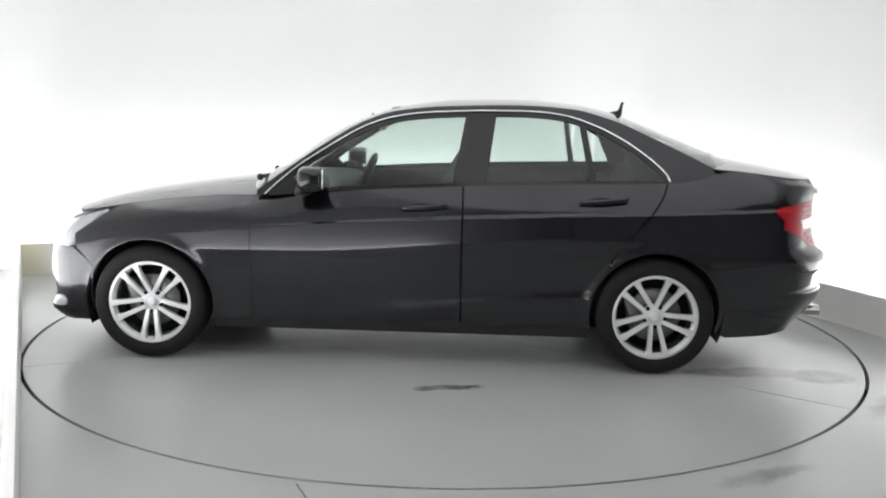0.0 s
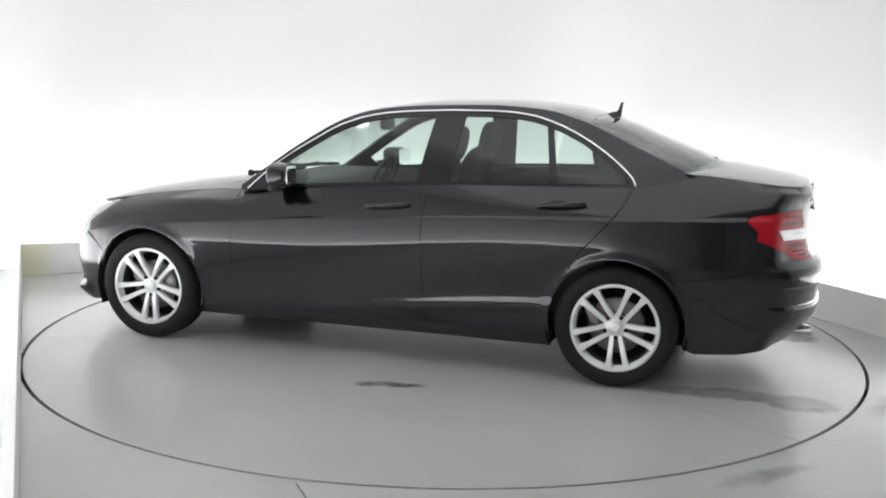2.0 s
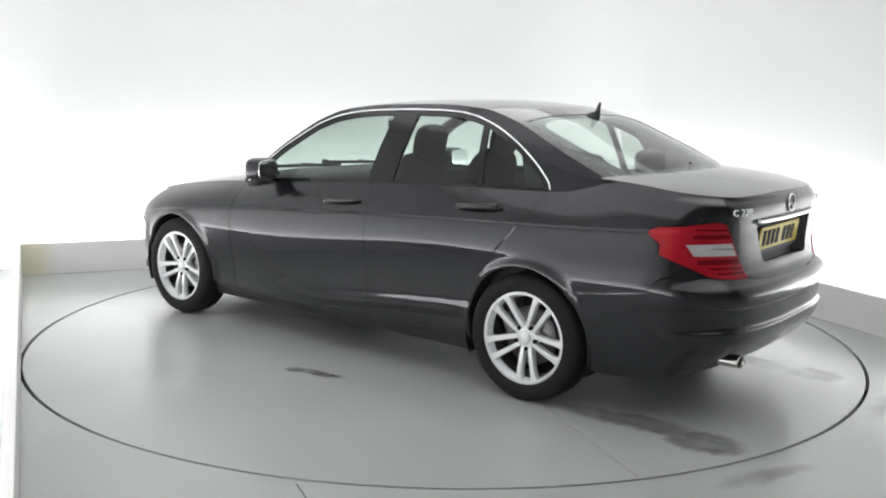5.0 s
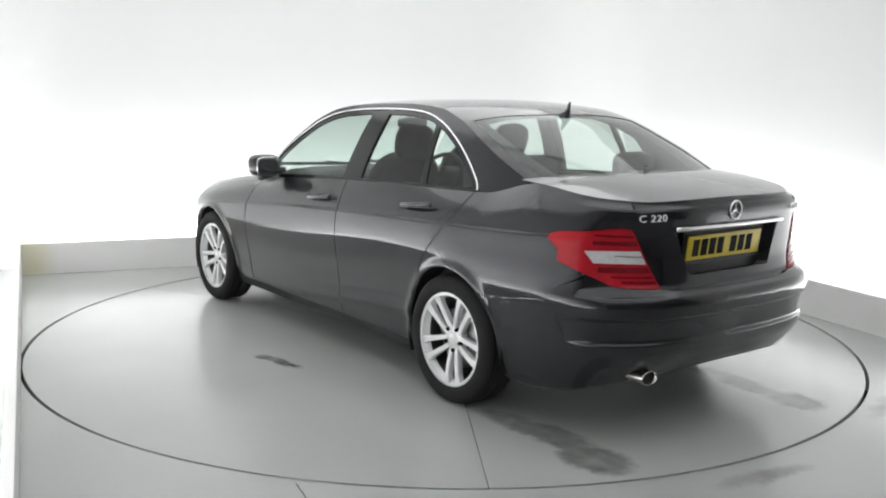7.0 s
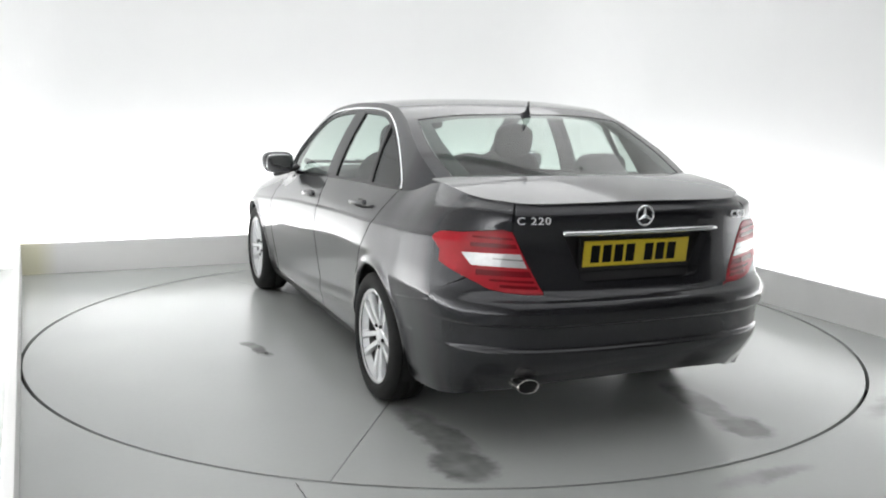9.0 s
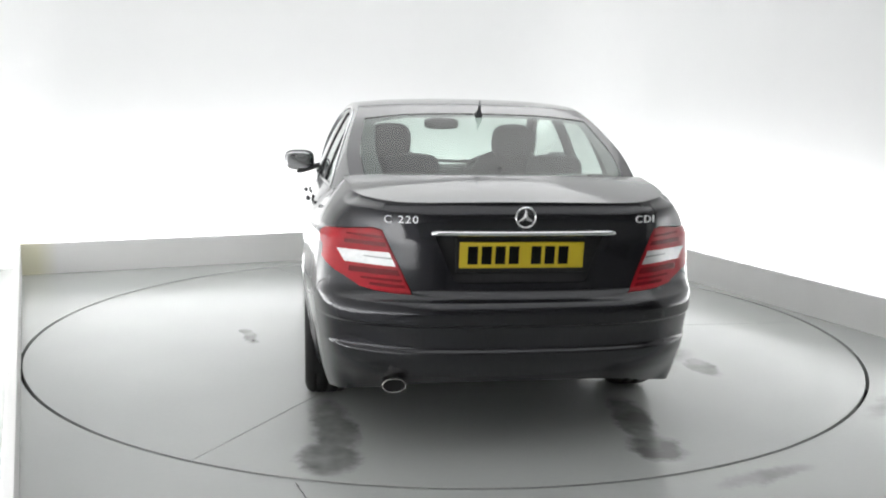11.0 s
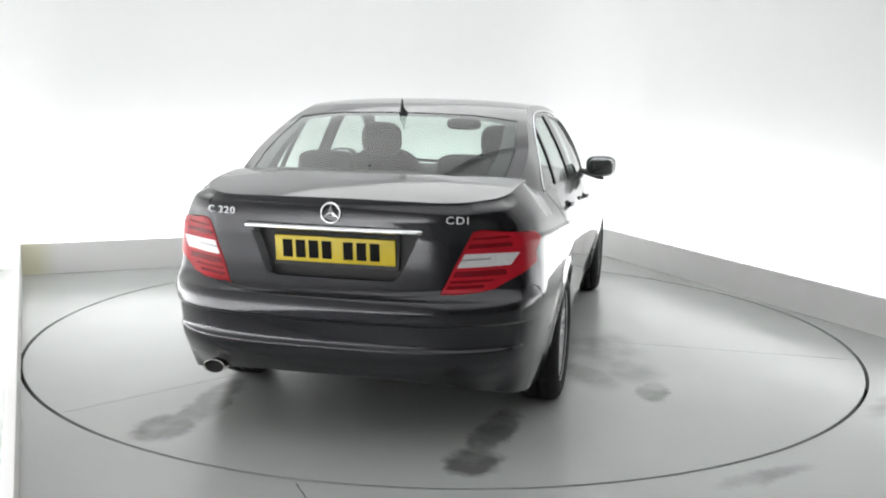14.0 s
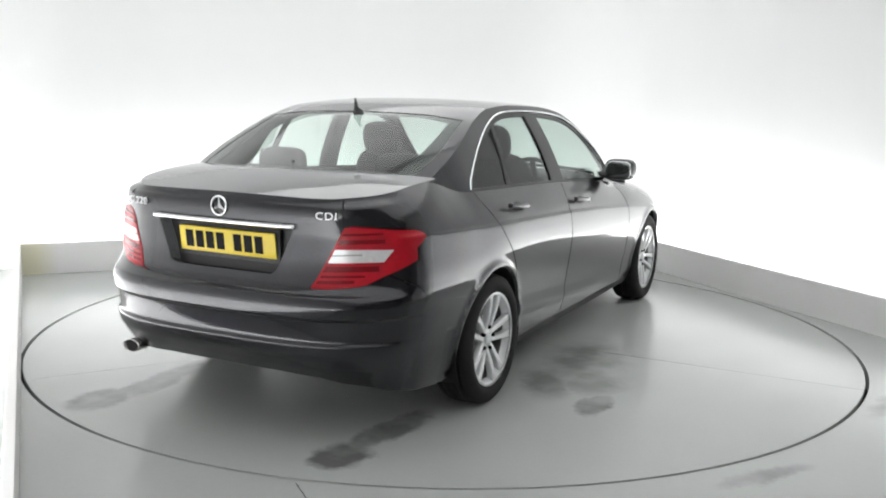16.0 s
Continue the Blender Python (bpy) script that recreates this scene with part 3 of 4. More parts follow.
        normals = [Vector((q.x, -q.y, q.z)) for q in normals]
        faces = [f[::-1] for f in faces]
    me = bpy.data.meshes.new(name)
    me.from_pydata([tuple(q) for q in places], [], faces)
    me.materials.append(mat)
    me.polygons.foreach_set("use_smooth", [True] * len(me.polygons))
    me.update()
    me.normals_split_custom_set_from_vertices([tuple(q) for q in normals])
    ob = new(name, me)
    ob.parent = parent
    if label:
        tagged(ob, label)
    return ob


def arc(cx, cz, r, a0, a1, n=24):
    return [(cx + r * math.cos(radians(a0 + (a1 - a0) * i / n)), cz + r * math.sin(radians(a0 + (a1 - a0) * i / n))) for i in range(n + 1)]


def edge_line(f, a, b, n=24):
    return [(a + (b - a) * i / n, f(a + (b - a) * i / n)) for i in range(n + 1)]


car = tagged(new("car"), "charcoal metallic four-door saloon car on a turntable", "car")
GAP = 0.005
AR, AZ = 0.352, 0.318                 # wheel arch
FR, RR = 1.38, -1.38

# upper outline of the side windows
DLO = [(0.752, 0.921), (0.70, 0.972), (0.58, 1.072), (0.40, 1.192), (0.20, 1.305), (0.05, 1.352), (-0.10, 1.374), (-0.26, 1.385), (-0.45, 1.392), (-0.63, 1.393), (-0.76, 1.388), (-0.87, 1.374),
       (-1.02, 1.330), (-1.20, 1.243), (-1.36, 1.130), (-1.425, 1.065), (-1.438, 1.034)]
_dx = curve([(i, q[0]) for i, q in enumerate(DLO)])
_dz = curve([(i, q[1]) for i, q in enumerate(DLO)])
DLO_FINE = [(_dx(i / 6), _dz(i / 6)) for i in range(6 * (len(DLO) - 1) + 1)]


def inset_line(line, d):
    out = []
    for i, q in enumerate(line):
        a, b = line[max(0, i - 1)], line[min(len(line) - 1, i + 1)]
        l = math.hypot(b[0] - a[0], b[1] - a[1]) or 1
        out.append((q[0] - (b[1] - a[1]) / l * d, q[1] + (b[0] - a[0]) / l * d))
    return out


DLO_IN = [q for q in inset_line(DLO_FINE, 0.028) if q[1] > belt_z(q[0]) + 0.012]
z_dlo = curve(sorted({round(q[0], 4): q[1] for q in DLO_FINE if q[0] > -1.43}.items()))
lower_belt = lambda x: belt_z(x) + 0.012

REAR_DOOR_EDGE = [(-1.425, 1.02), (-1.40, 0.965), (-1.36, 0.90), (-1.29, 0.815), (-1.21, 0.725), (-1.15, 0.648), (-1.132, 0.607)]
TL_TOP = [(u_side(-1.995), 0.890), (u_side(-2.0), 0.903), (u_side(-2.02), 0.913), (u_side(-2.06), 0.922), (u_rear(0.72), 0.935), (u_rear(0.655), 0.940), (u_rear(0.615), 0.932)]
TL_LOW = [(u_rear(0.475), 0.688), (u_rear(0.55), 0.689), (u_rear(0.63), 0.691), (u_rear(0.70), 0.702), (u_rear(0.755), 0.732), (u_side(-2.12), 0.800), (u_side(-2.055), 0.848), (u_side(-2.015), 0.876)]


def flank(sd):
    """All outer panels of one side."""
    kw = dict(surf=body, parent=car, side=sd, cell=(0.03, 0.008))
    def top_edge(a, b, n=20):
        return [(a + (b - a) * i / n, top_of(a + (b - a) * i / n)) for i in range(n + 1)]
    panel("front_wing", [(0.815 + GAP, 0.235)] + [(1.047, 0.235)] + arc(FR, AZ, AR, 193, 30)[1:] + [(1.74, 0.55), (1.80, 0.61), (1.83, 0.68)] +
          [(1.74, 0.74), (1.66, 0.80), (1.60, top_of(1.60))] + top_edge(1.58, 0.815 + GAP), mat=M_PAINT, depth=0.03, **kw)
    panel("headlamp", [(1.835, 0.615), (1.95, 0.60), (2.16, 0.60), (2.25, 0.66), (2.2, 0.715), (2.1, 0.735), (1.95, 0.745), (1.68, 0.81), (1.75, 0.745), (1.835, 0.685)], mat=M_HEAD,
          depth=0.02, lift=-0.001, **kw)
    door = panel("front_door", [(-0.333 + GAP, 0.238), (0.815 - GAP, 0.238)] + top_edge(0.815 - GAP, -0.333 + GAP), mat=M_PAINT, depth=0.02, **kw)
    rdoor = panel("rear_door", [(-1.03, 0.238), (-0.333 - GAP, 0.238)] + top_edge(-0.333 - GAP, -1.425) + [(q[0] + GAP, q[1]) for q in REAR_DOOR_EDGE] +
                  arc(RR, AZ, AR, 48.0, -12, 18), mat=M_PAINT, depth=0.02, **kw)
    panel("rear_quarter", [(q[0] - GAP, q[1]) for q in REAR_DOOR_EDGE] + arc(RR, AZ, AR, 48.9, 131, 28) +
          [(-1.70, 0.590), (-1.80, 0.601), (u_side(-2.0), 0.631), (u_side(-2.12), 0.691), (u_rear(0.757) + 0.004, 0.759)] + [(q[0] + 0.005, q[1] - 0.002) for q in TL_LOW[5:]] +
          [(TL_TOP[0][0] + 0.006, 0.90)] + [(q[0], q[1] + 0.005) for q in TL_TOP[1:]] + [(u_rear(0.615), top_of(u_rear(0.615)))] +
          top_edge(u_rear(0.62), -1.43, 26), mat=M_PAINT, depth=0.02, **kw)
    panel("sill", [(-1.025, 0.175), (1.045, 0.175), (1.045, 0.232), (-1.03, 0.232)], mat=M_PLASTIC, depth=0.04, **kw)
    # dark structure seen in the joints
    panel("inner_panel", [(-1.02, 0.20), (1.02, 0.20), (0.98, 0.42), (0.99, 0.52), (1.07, 0.66), (1.2, 0.72)] + top_edge(1.2, -1.45) + [(-1.2, 0.74), (-1.05, 0.62), (-0.98, 0.45)], mat=M_SHADE, depth=0, lift=-0.03, **kw)
    # cabin frame and windows
    g = dict(surf=glasshouse, parent=car, side=sd)
    ring = [(_cs[1][0](s / 8), _cs[1][1](s / 8)) for s in range(0, 81)]
    panel("cabin_frame", ring + [(-1.76, top_of(-1.76) - 0.004)] + top_edge(-1.72, -1.445, 8) + DLO_FINE[::-1] + [(0.80, 0.915)], mat=M_PAINT, depth=0.02, **g)
    low = lambda a, b: [(q, belt_z(q) - 0.004) for q in np.linspace(a, b, 14)]
    panel("window_frame", DLO_FINE + DLO_IN[::-1], mat=M_GLOSS, depth=0.012, lift=-0.002, **g)
    panel("belt_trim", low(0.73, -1.437) + [(q, belt_z(q) + 0.014) for q in np.linspace(-1.437, 0.73, 14)], mat=M_GLOSS, depth=0.01, lift=0.003, **g)
    panel("centre_pillar", [(-0.275, lower_belt(-0.27)), (-0.335, z_dlo(-0.335) - 0.02), (-0.50, z_dlo(-0.5) - 0.02), (-0.455, lower_belt(-0.45))], mat=M_GLOSS, depth=0.02, lift=-0.001, **g)
    panel("quarter_post", [(-1.005, lower_belt(-1.0)), (-0.952, z_dlo(-0.952) - 0.02), (-0.987, z_dlo(-0.987) - 0.02), (-1.045, lower_belt(-1.04))], mat=M_GLOSS, depth=0.015, lift=-0.001, **g)
    panel("mirror_triangle", [(0.70, lower_belt(0.70) - 0.005), (0.70, 0.955), (0.615, 1.03), (0.53, lower_belt(0.53))], mat=M_GLOSS, depth=0.015, lift=-0.001, **g)

    def pane(name, xa, xb):
        seg = [q for q in inset_line(DLO_FINE, 0.02) if xb < q[0] < xa]
        pl = [(q, belt_z(q) + 0.004) for q in np.linspace(max(xb, -1.41), xa, 10)] + seg
        ob = panel(name, pl, mat=M_GLASS, depth=0, lift=-0.008, cell=(0.06, 0.06), **g)
        ob.visible_shadow = False
    pane("front_door_window", 0.66, -0.40)
    pane("rear_door_window", -0.40, -1.02)
    pane("quarter_window", -1.02, -1.44)
    # inner trim of the rear pillar, seen through the glass
    panel("pillar_trim", [(-1.29, belt_z(-1.29)), (-1.72, 1.04), (-1.50, 1.16), (-1.33, 1.255), (-1.20, 1.32), (-1.17, 1.28)], mat=M_CLOTH, depth=0.01, lift=-0.045, cell=(0.06, 0.06), **g)
    # chrome strip round the window tops
    strip = [glasshouse(*q) + Vector((0, 0.004, 0)) for q in DLO_FINE]
    bm = tube_bm([(q.x, q.y * sd, q.z) for q in strip], 0.0052, 8)
    part("chrome_strip", bm, M_CHROME, car, "bright chrome window strip")
    # handles, each over a black oval that paints the shade of its shallow cup
    for hx, hz in ((-0.13, 0.872), (-1.08, 0.925)):
        c = body(hx, hz)
        own = door if hx > -0.33 else rdoor
        bm = rounded_bm(0.092, 0.010, 0.040, Matrix.Translation((c.x, (c.y - 0.0070) * sd, c.z - 0.014)) @ Matrix.Rotation(radians(-2), 4, "Y"), 2.2)
        part("cup_shade", bm, M_SHADE, own)
        path = [(c.x + 0.125 * k, (c.y + 0.016 + 0.016 * (1 - k * k)) * sd, c.z + 0.010 - 0.012 * k) for k in [-1, -0.85, -0.6, -0.3, 0, 0.3, 0.6, 0.85, 1]]
        part("door_handle", tube_bm(path, 0.013, 10, 0.7), M_PAINT, own, "body-coloured bar handle")
    # rear lamp cluster
    lamp = panel("tail_lamp", TL_TOP + TL_LOW, mat=M_RED, depth=0.03, lift=0.004, cell=(0.02, 0.02), surf=body, parent=car, side=sd, label="red wraparound tail lamp")
    def inner_edge(z):
        return u_rear(0.475 + (0.615 - 0.475) * (z - 0.688) / (0.932 - 0.688))
    o = 0.012
    band = lambda z0, z1, uo, grow=0.0: [(inner_edge(z0) + o, z0), (uo, z0 + 0.006), (uo + grow, z1 + 0.004), (inner_edge(z1) + o, z1)]
    panel("white_band", [(inner_edge(0.790) + o, 0.790), (u_rear(0.765), 0.797), (u_rear(0.79), 0.848), (inner_edge(0.848) + o, 0.846)], mat=M_CLEAR, depth=0.004, lift=0.0065, cell=(0.02, 0.02), surf=body, parent=lamp, side=sd, label="clear reversing lamp band")
    for z0, z1, uo in ((0.868, 0.886, u_rear(0.77)), (0.903, 0.912, u_rear(0.765)), (0.752, 0.776, u_rear(0.75)), (0.728, 0.738, u_rear(0.70)), (0.704, 0.717, u_rear(0.66)), (0.818, 0.825, u_rear(0.69))):
        panel("lamp_rib", band(z0, z1, uo), mat=M_STEEL if z0 == 0.818 else M_RED_DEEP, depth=0.003, lift=0.0085 if z0 == 0.818 else 0.0062, cell=(0.03, 0.03), surf=body, parent=lamp, side=sd)
    # door mirror
    mirror = tagged(new("door_mirror"), "body-coloured door mirror with a chrome-edged glass")
    mirror.parent = car
    bm = rounded_bm(0.07, 0.098, 0.068, Matrix.Translation((0.475, 0.905 * sd, 1.022)) @ Matrix.Rotation(radians(8 * sd), 4, "Z"), 3.2)
    part("shell", bm, M_PAINT, mirror)
    bm = rounded_bm(0.006, 0.084, 0.055, Matrix.Translation((0.407, 0.912 * sd, 1.022)) @ Matrix.Rotation(radians(8 * sd), 4, "Z"), 4)
    part("mirror_glass", bm, M_CHROME, mirror)
    bm = rounded_bm(0.05, 0.10, 0.018, Matrix.Translation((0.52, 0.83 * sd, 0.965)) @ Matrix.Rotation(radians(-18 * sd), 4, "X"), 2.6)
    part("foot", bm, M_PLASTIC, mirror)


flank(1)
flank(-1)

# ------------------------------------------------------------------ pieces across the car
hood_edge = []
for i in range(30):
    u = 0.85 + (U_FRONT - 0.85) * i / 29
    q = body(u, top_of(u))
    hood_edge.append((q.x - 0.004, max(0.0, q.y - 0.008)))
panel("bonnet", [(0.86, 0.0), (0.80, 0.45), (0.72, 0.70)] + hood_edge + [(hood_edge[-1][0], 0.0)], hood, M_PAINT, car, depth=0.02, both=True)
panel("front_bumper", [(U_FRONT, 0.18), (U_FRONT, 0.72), (2.25, 0.72), (2.25, 0.655), (2.16, 0.595), (1.95, 0.595), (1.83, 0.605), (1.745, 0.545)] + arc(FR, AZ, AR, 29, -20, 14) + [(1.75, 0.185), (1.95, 0.17), (2.1, 0.18)],
      body, M_PAINT, car, depth=0.02, both=True)
deck_edge = []
for i in range(30):
    u = -1.72 + (U_REAR + 1.72) * i / 29
    q = body(u, top_of(u))
    deck_edge.append((q.x + 0.002, max(0.0, q.y - 0.003)))
lid = panel("boot_lid", [(-1.80, 0.0), (-1.77, 0.3), (-1.70, 0.55), (-1.64, 0.66)] + deck_edge, deck, M_PAINT, car, depth=0.006, both=True)
lid_outer = [(u_rear(0.61) - 0.004, top_of(u_rear(0.615)) - 0.003), (u_rear(0.615) - 0.004, 0.935), (u_rear(0.475) - 0.004, 0.690), (u_rear(0.40), 0.682), (u_rear(0.30), 0.676), (U_REAR, 0.674)]
lid_top = [(u, top_of(u) - 0.001) for u in np.linspace(U_REAR, u_rear(0.61) - 0.004, 12)]
# rear face of the lid, with the recess of the number plate left open
rec = [(U_REAR, 0.728), (u_rear(0.27), 0.728), (u_rear(0.295), 0.742), (u_rear(0.372), 0.905), (u_rear(0.372), 0.918), (U_REAR, 0.918)]
panel("lid_face", lid_top + lid_outer + rec, body, M_PAINT, lid, depth=0.062, both=True)


def recess(u, z):
    q = body(u, z)
    return Vector((q.x + 0.062, q.y, q.z))


panel("plate_recess", [(U_REAR, 0.72), (u_rear(0.29), 0.72), (u_rear(0.39), 0.925), (U_REAR, 0.925)], recess, M_PLASTIC, lid, depth=0.0, both=True)
panel("tail_core", [(U_REAR, 0.62), (u_side(-2.05), 0.62), (u_side(-2.05), 0.92), (U_REAR, 1.02)], body, M_SHADE, car, depth=0, lift=-0.10, both=True)
panel("rear_bumper", [(U_REAR, 0.668), (u_rear(0.30), 0.670), (u_rear(0.42), 0.677), (u_rear(0.475), 0.684), (u_rear(0.55), 0.685), (u_rear(0.63), 0.692), (u_rear(0.70), 0.716), (u_rear(0.757), 0.753), (u_side(-2.125), 0.685),
                      (u_side(-2.0), 0.626), (-1.80, 0.596), (-1.705, 0.585)] + arc(RR, AZ, AR, 131.4, 195, 16) +
      [(-1.78, 0.20), (u_side(-2.0), 0.215), (u_rear(0.74), 0.25), (u_rear(0.62), 0.27), (u_rear(0.5), 0.30), (u_rear(0.3), 0.315), (U_REAR, 0.32)], body, M_PAINT, car, cell=(0.03, 0.012), depth=0.04, both=True)
# chrome handle strip over the plate
pts = [body(u_rear(abs(y)), 0.931) + Vector((-0.010, 0, 0)) for y in np.linspace(0.392, 0, 15)]
pts = [(q.x, q.y, q.z) for q in pts] + [(q.x, -q.y, q.z) for q in pts[-2::-1]]
part("chrome_boot_strip", tube_bm(pts, 0.011, 10, 0.9), M_CHROME, lid, "bright chrome boot strip")

# number plate, its characters as plain bars
plate = part("number_plate", box_bm(-0.004, 0.004, -0.26, 0.26, -0.0555, 0.0555, 0.003), M_YELLOW, car, "yellow rear number plate")
plate.matrix_basis = pose(-2.282, 0, 0.836, 0, -7, 0)
for k in range(7):
    yk = 0.205 - 0.057 * k - (0.036 if k > 3 else 0)
    part("character_bar", box_bm(-0.0062, -0.003, yk - 0.021, yk + 0.021, -0.038, 0.038, 0.001), M_BLACK, plate, "", False)
part("plate_backing", box_bm(-2.274, -2.262, -0.275, 0.275, 0.762, 0.905, 0.004), M_PLASTIC, lid, "", False)

# round boot emblem of ring and three arms
emblem = tagged(new("boot_emblem"), "chrome ring emblem with three arms")
emblem.parent = car
ex = body(U_REAR, 0.98).x - 0.005
bm = bmesh.new()
R_E = 0.040
rg = [[None] * 8 for _ in range(40)]
for i in range(40):
    a = 2 * math.pi * i / 40
    for k in range(8):
        b = 2 * math.pi * k / 8
        rr = R_E + 0.0045 * math.cos(b)
        rg[i][k] = bm.verts.new((ex + 0.005 * math.sin(b), rr * math.cos(a), 0.996 + rr * math.sin(a)))
for i in range(40):
    for k in range(8):
        bm.faces.new((rg[i][k], rg[(i + 1) % 40][k], rg[(i + 1) % 40][(k + 1) % 8], rg[i][(k + 1) % 8]))
part("ring", bm, M_CHROME, emblem)
for a in (90, 210, 330):
    d, n = Vector((0, math.cos(radians(a)), math.sin(radians(a)))), Vector((0, -math.sin(radians(a)), math.cos(radians(a))))
    c0 = Vector((ex, 0, 0.996))
    bm = bmesh.new()
    vs = [bm.verts.new(c0 + q) for q in (d * R_E, n * 0.009 + d * 0.004, -n * 0.009 + d * 0.004, Vector((-0.007, 0, 0)), Vector((0.004, 0, 0)))]
    for f in ((0, 1, 3), (0, 3, 2), (0, 2, 4), (0, 4, 1), (1, 4, 2), (1, 2, 3)):
        bm.faces.new([vs[i] for i in f])
    bmesh.ops.recalc_face_normals(bm, faces=bm.faces[:])
    part("arm", bm, M_CHROME, emblem, "", False)


def lettering(text, y, z, size, parent):
    """Raised characters, each one a piece, running to the car's right from y."""
    for ch in text:
        if ch == " ":
            y -= size * 0.38
            continue
        cu = bpy.data.curves.new("letter", "FONT")
        cu.body, cu.size, cu.extrude = ch, size, 0.003
        tmp = new("tmp", cu)
        dg = bpy.context.evaluated_depsgraph_get()
        me = bpy.data.meshes.new_from_object(tmp.evaluated_get(dg))
        bpy.data.objects.remove(tmp)
        wide = max(q.co.x for q in me.vertices)
        me.materials.clear()
        me.materials.append(M_ALLOY)
        ob = new("letter", me)
        ob.parent = parent
        q, q2 = body(u_rear(abs(y)), z), body(u_rear(abs(y - 0.02)), z)
        tilt = math.degrees(math.atan2(q2.x - q.x, 0.02))
        ob.matrix_basis = Matrix.Translation((q.x - 0.003, y, z - size * 0.35)) @ pose(0, 0, 0, 90, 0, -90 + tilt) @ Matrix.Scale(1.2, 4, (1, 0, 0))
        y -= wide * 1.2 + size * 0.13


lettering("C 220", 0.568, 0.985, 0.042, lid)
lettering("CDI", -0.470, 0.985, 0.042, lid)

# roof and screens
roof_poly = [(3.75, 0.0), (3.7, 0.6), (3.45, 0.955), (3.45, 1.0), (8.15, 1.0), (8.15, 0.95), (8.0, 0.6), (7.95, 0.0)]
panel("roof", roof_poly, top, M_PAINT, car, cell=(0.12, 0.06), depth=0.012, both=True)
for sd in (1, -1):
    panel("windscreen_pillar", [(0.0, 0.925), (0.0, 1.0), (3.45, 1.0), (3.45, 0.94)], top, M_PAINT, car, cell=(0.12, 0.03), depth=0.015, side=sd)
    panel("rear_pillar", [(8.15, 0.92), (8.15, 1.0), (10.0, 1.0), (10.0, 0.90)], top, M_PAINT, car, cell=(0.12, 0.03), depth=0.015, side=sd)
ob = panel("windscreen", [(0.0, 0.0), (0.0, 0.92), (3.45, 0.94), (3.69, 0.6), (3.74, 0.0)], top, M_GLASS, car, cell=(0.2, 0.06), depth=0, lift=-0.003, both=True)
ob.visible_shadow = False
ob = panel("rear_window", [(7.97, 0.0), (8.02, 0.6), (8.17, 0.915), (10.0, 0.895), (10.0, 0.0)], top, M_GLASS, car, cell=(0.15, 0.06), depth=0, lift=-0.003, both=True)
ob.visible_shadow = False
panel("rear_window_edge", [(7.97, 0.0), (8.02, 0.6), (8.17, 0.915), (10.0, 0.895), (10.0, 0.0), (9.85, 0.0), (9.85, 0.78), (8.3, 0.83), (8.16, 0.6), (8.13, 0.0)], top, M_GLOSS, car, cell=(0.1, 0.05), depth=0, lift=-0.005, both=True)
panel("cowl", [(0.70, 0.0), (0.70, 0.66), (0.86, 0.62), (0.95, 0.0)], lambda x, y: Vector((x, y, 0.935 - 0.03 * (y / 0.7) ** 2)), M_PLASTIC, car, depth=0, both=True)

# wipers parked at the foot of the windscreen, tips to the car's left
for tip, root in ((0.62, -0.08), (0.02, -0.56)):
    wiper = tagged(new("wiper"), "black windscreen wiper parked on the cowl")
    wiper.parent = car
    ys = [tip + (root - tip) * k / 8 for k in range(9)]
    lay = [Vector((0.815 - 0.045 * (k / 8) + 0.07 * (1 - abs(y) / 0.62) * 0.6, y, 1.0 - 0.02 * k / 8)) for k, y in enumerate(ys)]
    part("blade", tube_bm([tuple(q) for q in lay], 0.011, 8), M_PLASTIC, wiper)
    part("tip_cap", rounded_bm(0.018, 0.022, 0.02, Matrix.Translation(lay[0]), 2.4, 12, 8), M_PLASTIC, wiper)
    part("arm", tube_bm([tuple(lay[4] + Vector((0.0, 0, 0.012))), tuple(lay[8] + Vector((0.05, -0.05, -0.02))), tuple(lay[8] + Vector((0.07, -0.06, -0.07)))], 0.009, 8), M_PLASTIC, wiper)

# roof aerial
bm = bmesh.new()
prof = [(-1.258, 0.0), (-1.262, 0.045), (-1.268, 0.084), (-1.255, 0.086), (-1.236, 0.036), (-1.20, 0.026), (-1.165, 0.016), (-1.15, 0.0)]
base = top(8.05, 0).z - 0.012
vl = [[bm.verts.new((x, sgn * (0.011 * (1 - z / 0.10)) if z else sgn * 0.018, base + z)) for x, z in prof] for sgn in (-1, 1)]
for i in range(len(prof) - 1):
    bm.faces.new((vl[0][i], vl[0][i + 1], vl[1][i + 1], vl[1][i]))
bm.faces.new(vl[0]), bm.faces.new(vl[1])
bmesh.ops.recalc_face_normals(bm, faces=bm.faces[:])
part("roof_aerial", bm, M_PAINT, car, "small shark-fin roof aerial")
# small black nub on the deck at the foot of the rear window
part("deck_nub", rounded_bm(0.012, 0.01, 0.018, Matrix.Translation((-1.80, 0, deck_z(-1.80) + 0.008)), 2.5, 10, 6), M_PLASTIC, car)

# exhaust tip and underside
bm = bmesh.new()
rings = []
for r, x in ((0.92, -2.24), (0.95, -2.29), (1.0, -2.335), (0.98, -2.342), (0.88, -2.338), (0.86, -2.20)):
    rings.append([bm.verts.new((x, 0.525 + 0.050 * r * math.cos(2 * math.pi * i / 24), 0.312 + 0.030 * r * math.sin(2 * math.pi * i / 24))) for i in range(24)])
for a, b in zip(rings, rings[1:]):
    for i in range(24):
        bm.faces.new((a[i], a[(i + 1) % 24], b[(i + 1) % 24], b[i]))
bm.faces.new(rings[-1])
bmesh.ops.recalc_face_normals(bm, faces=bm.faces[:])
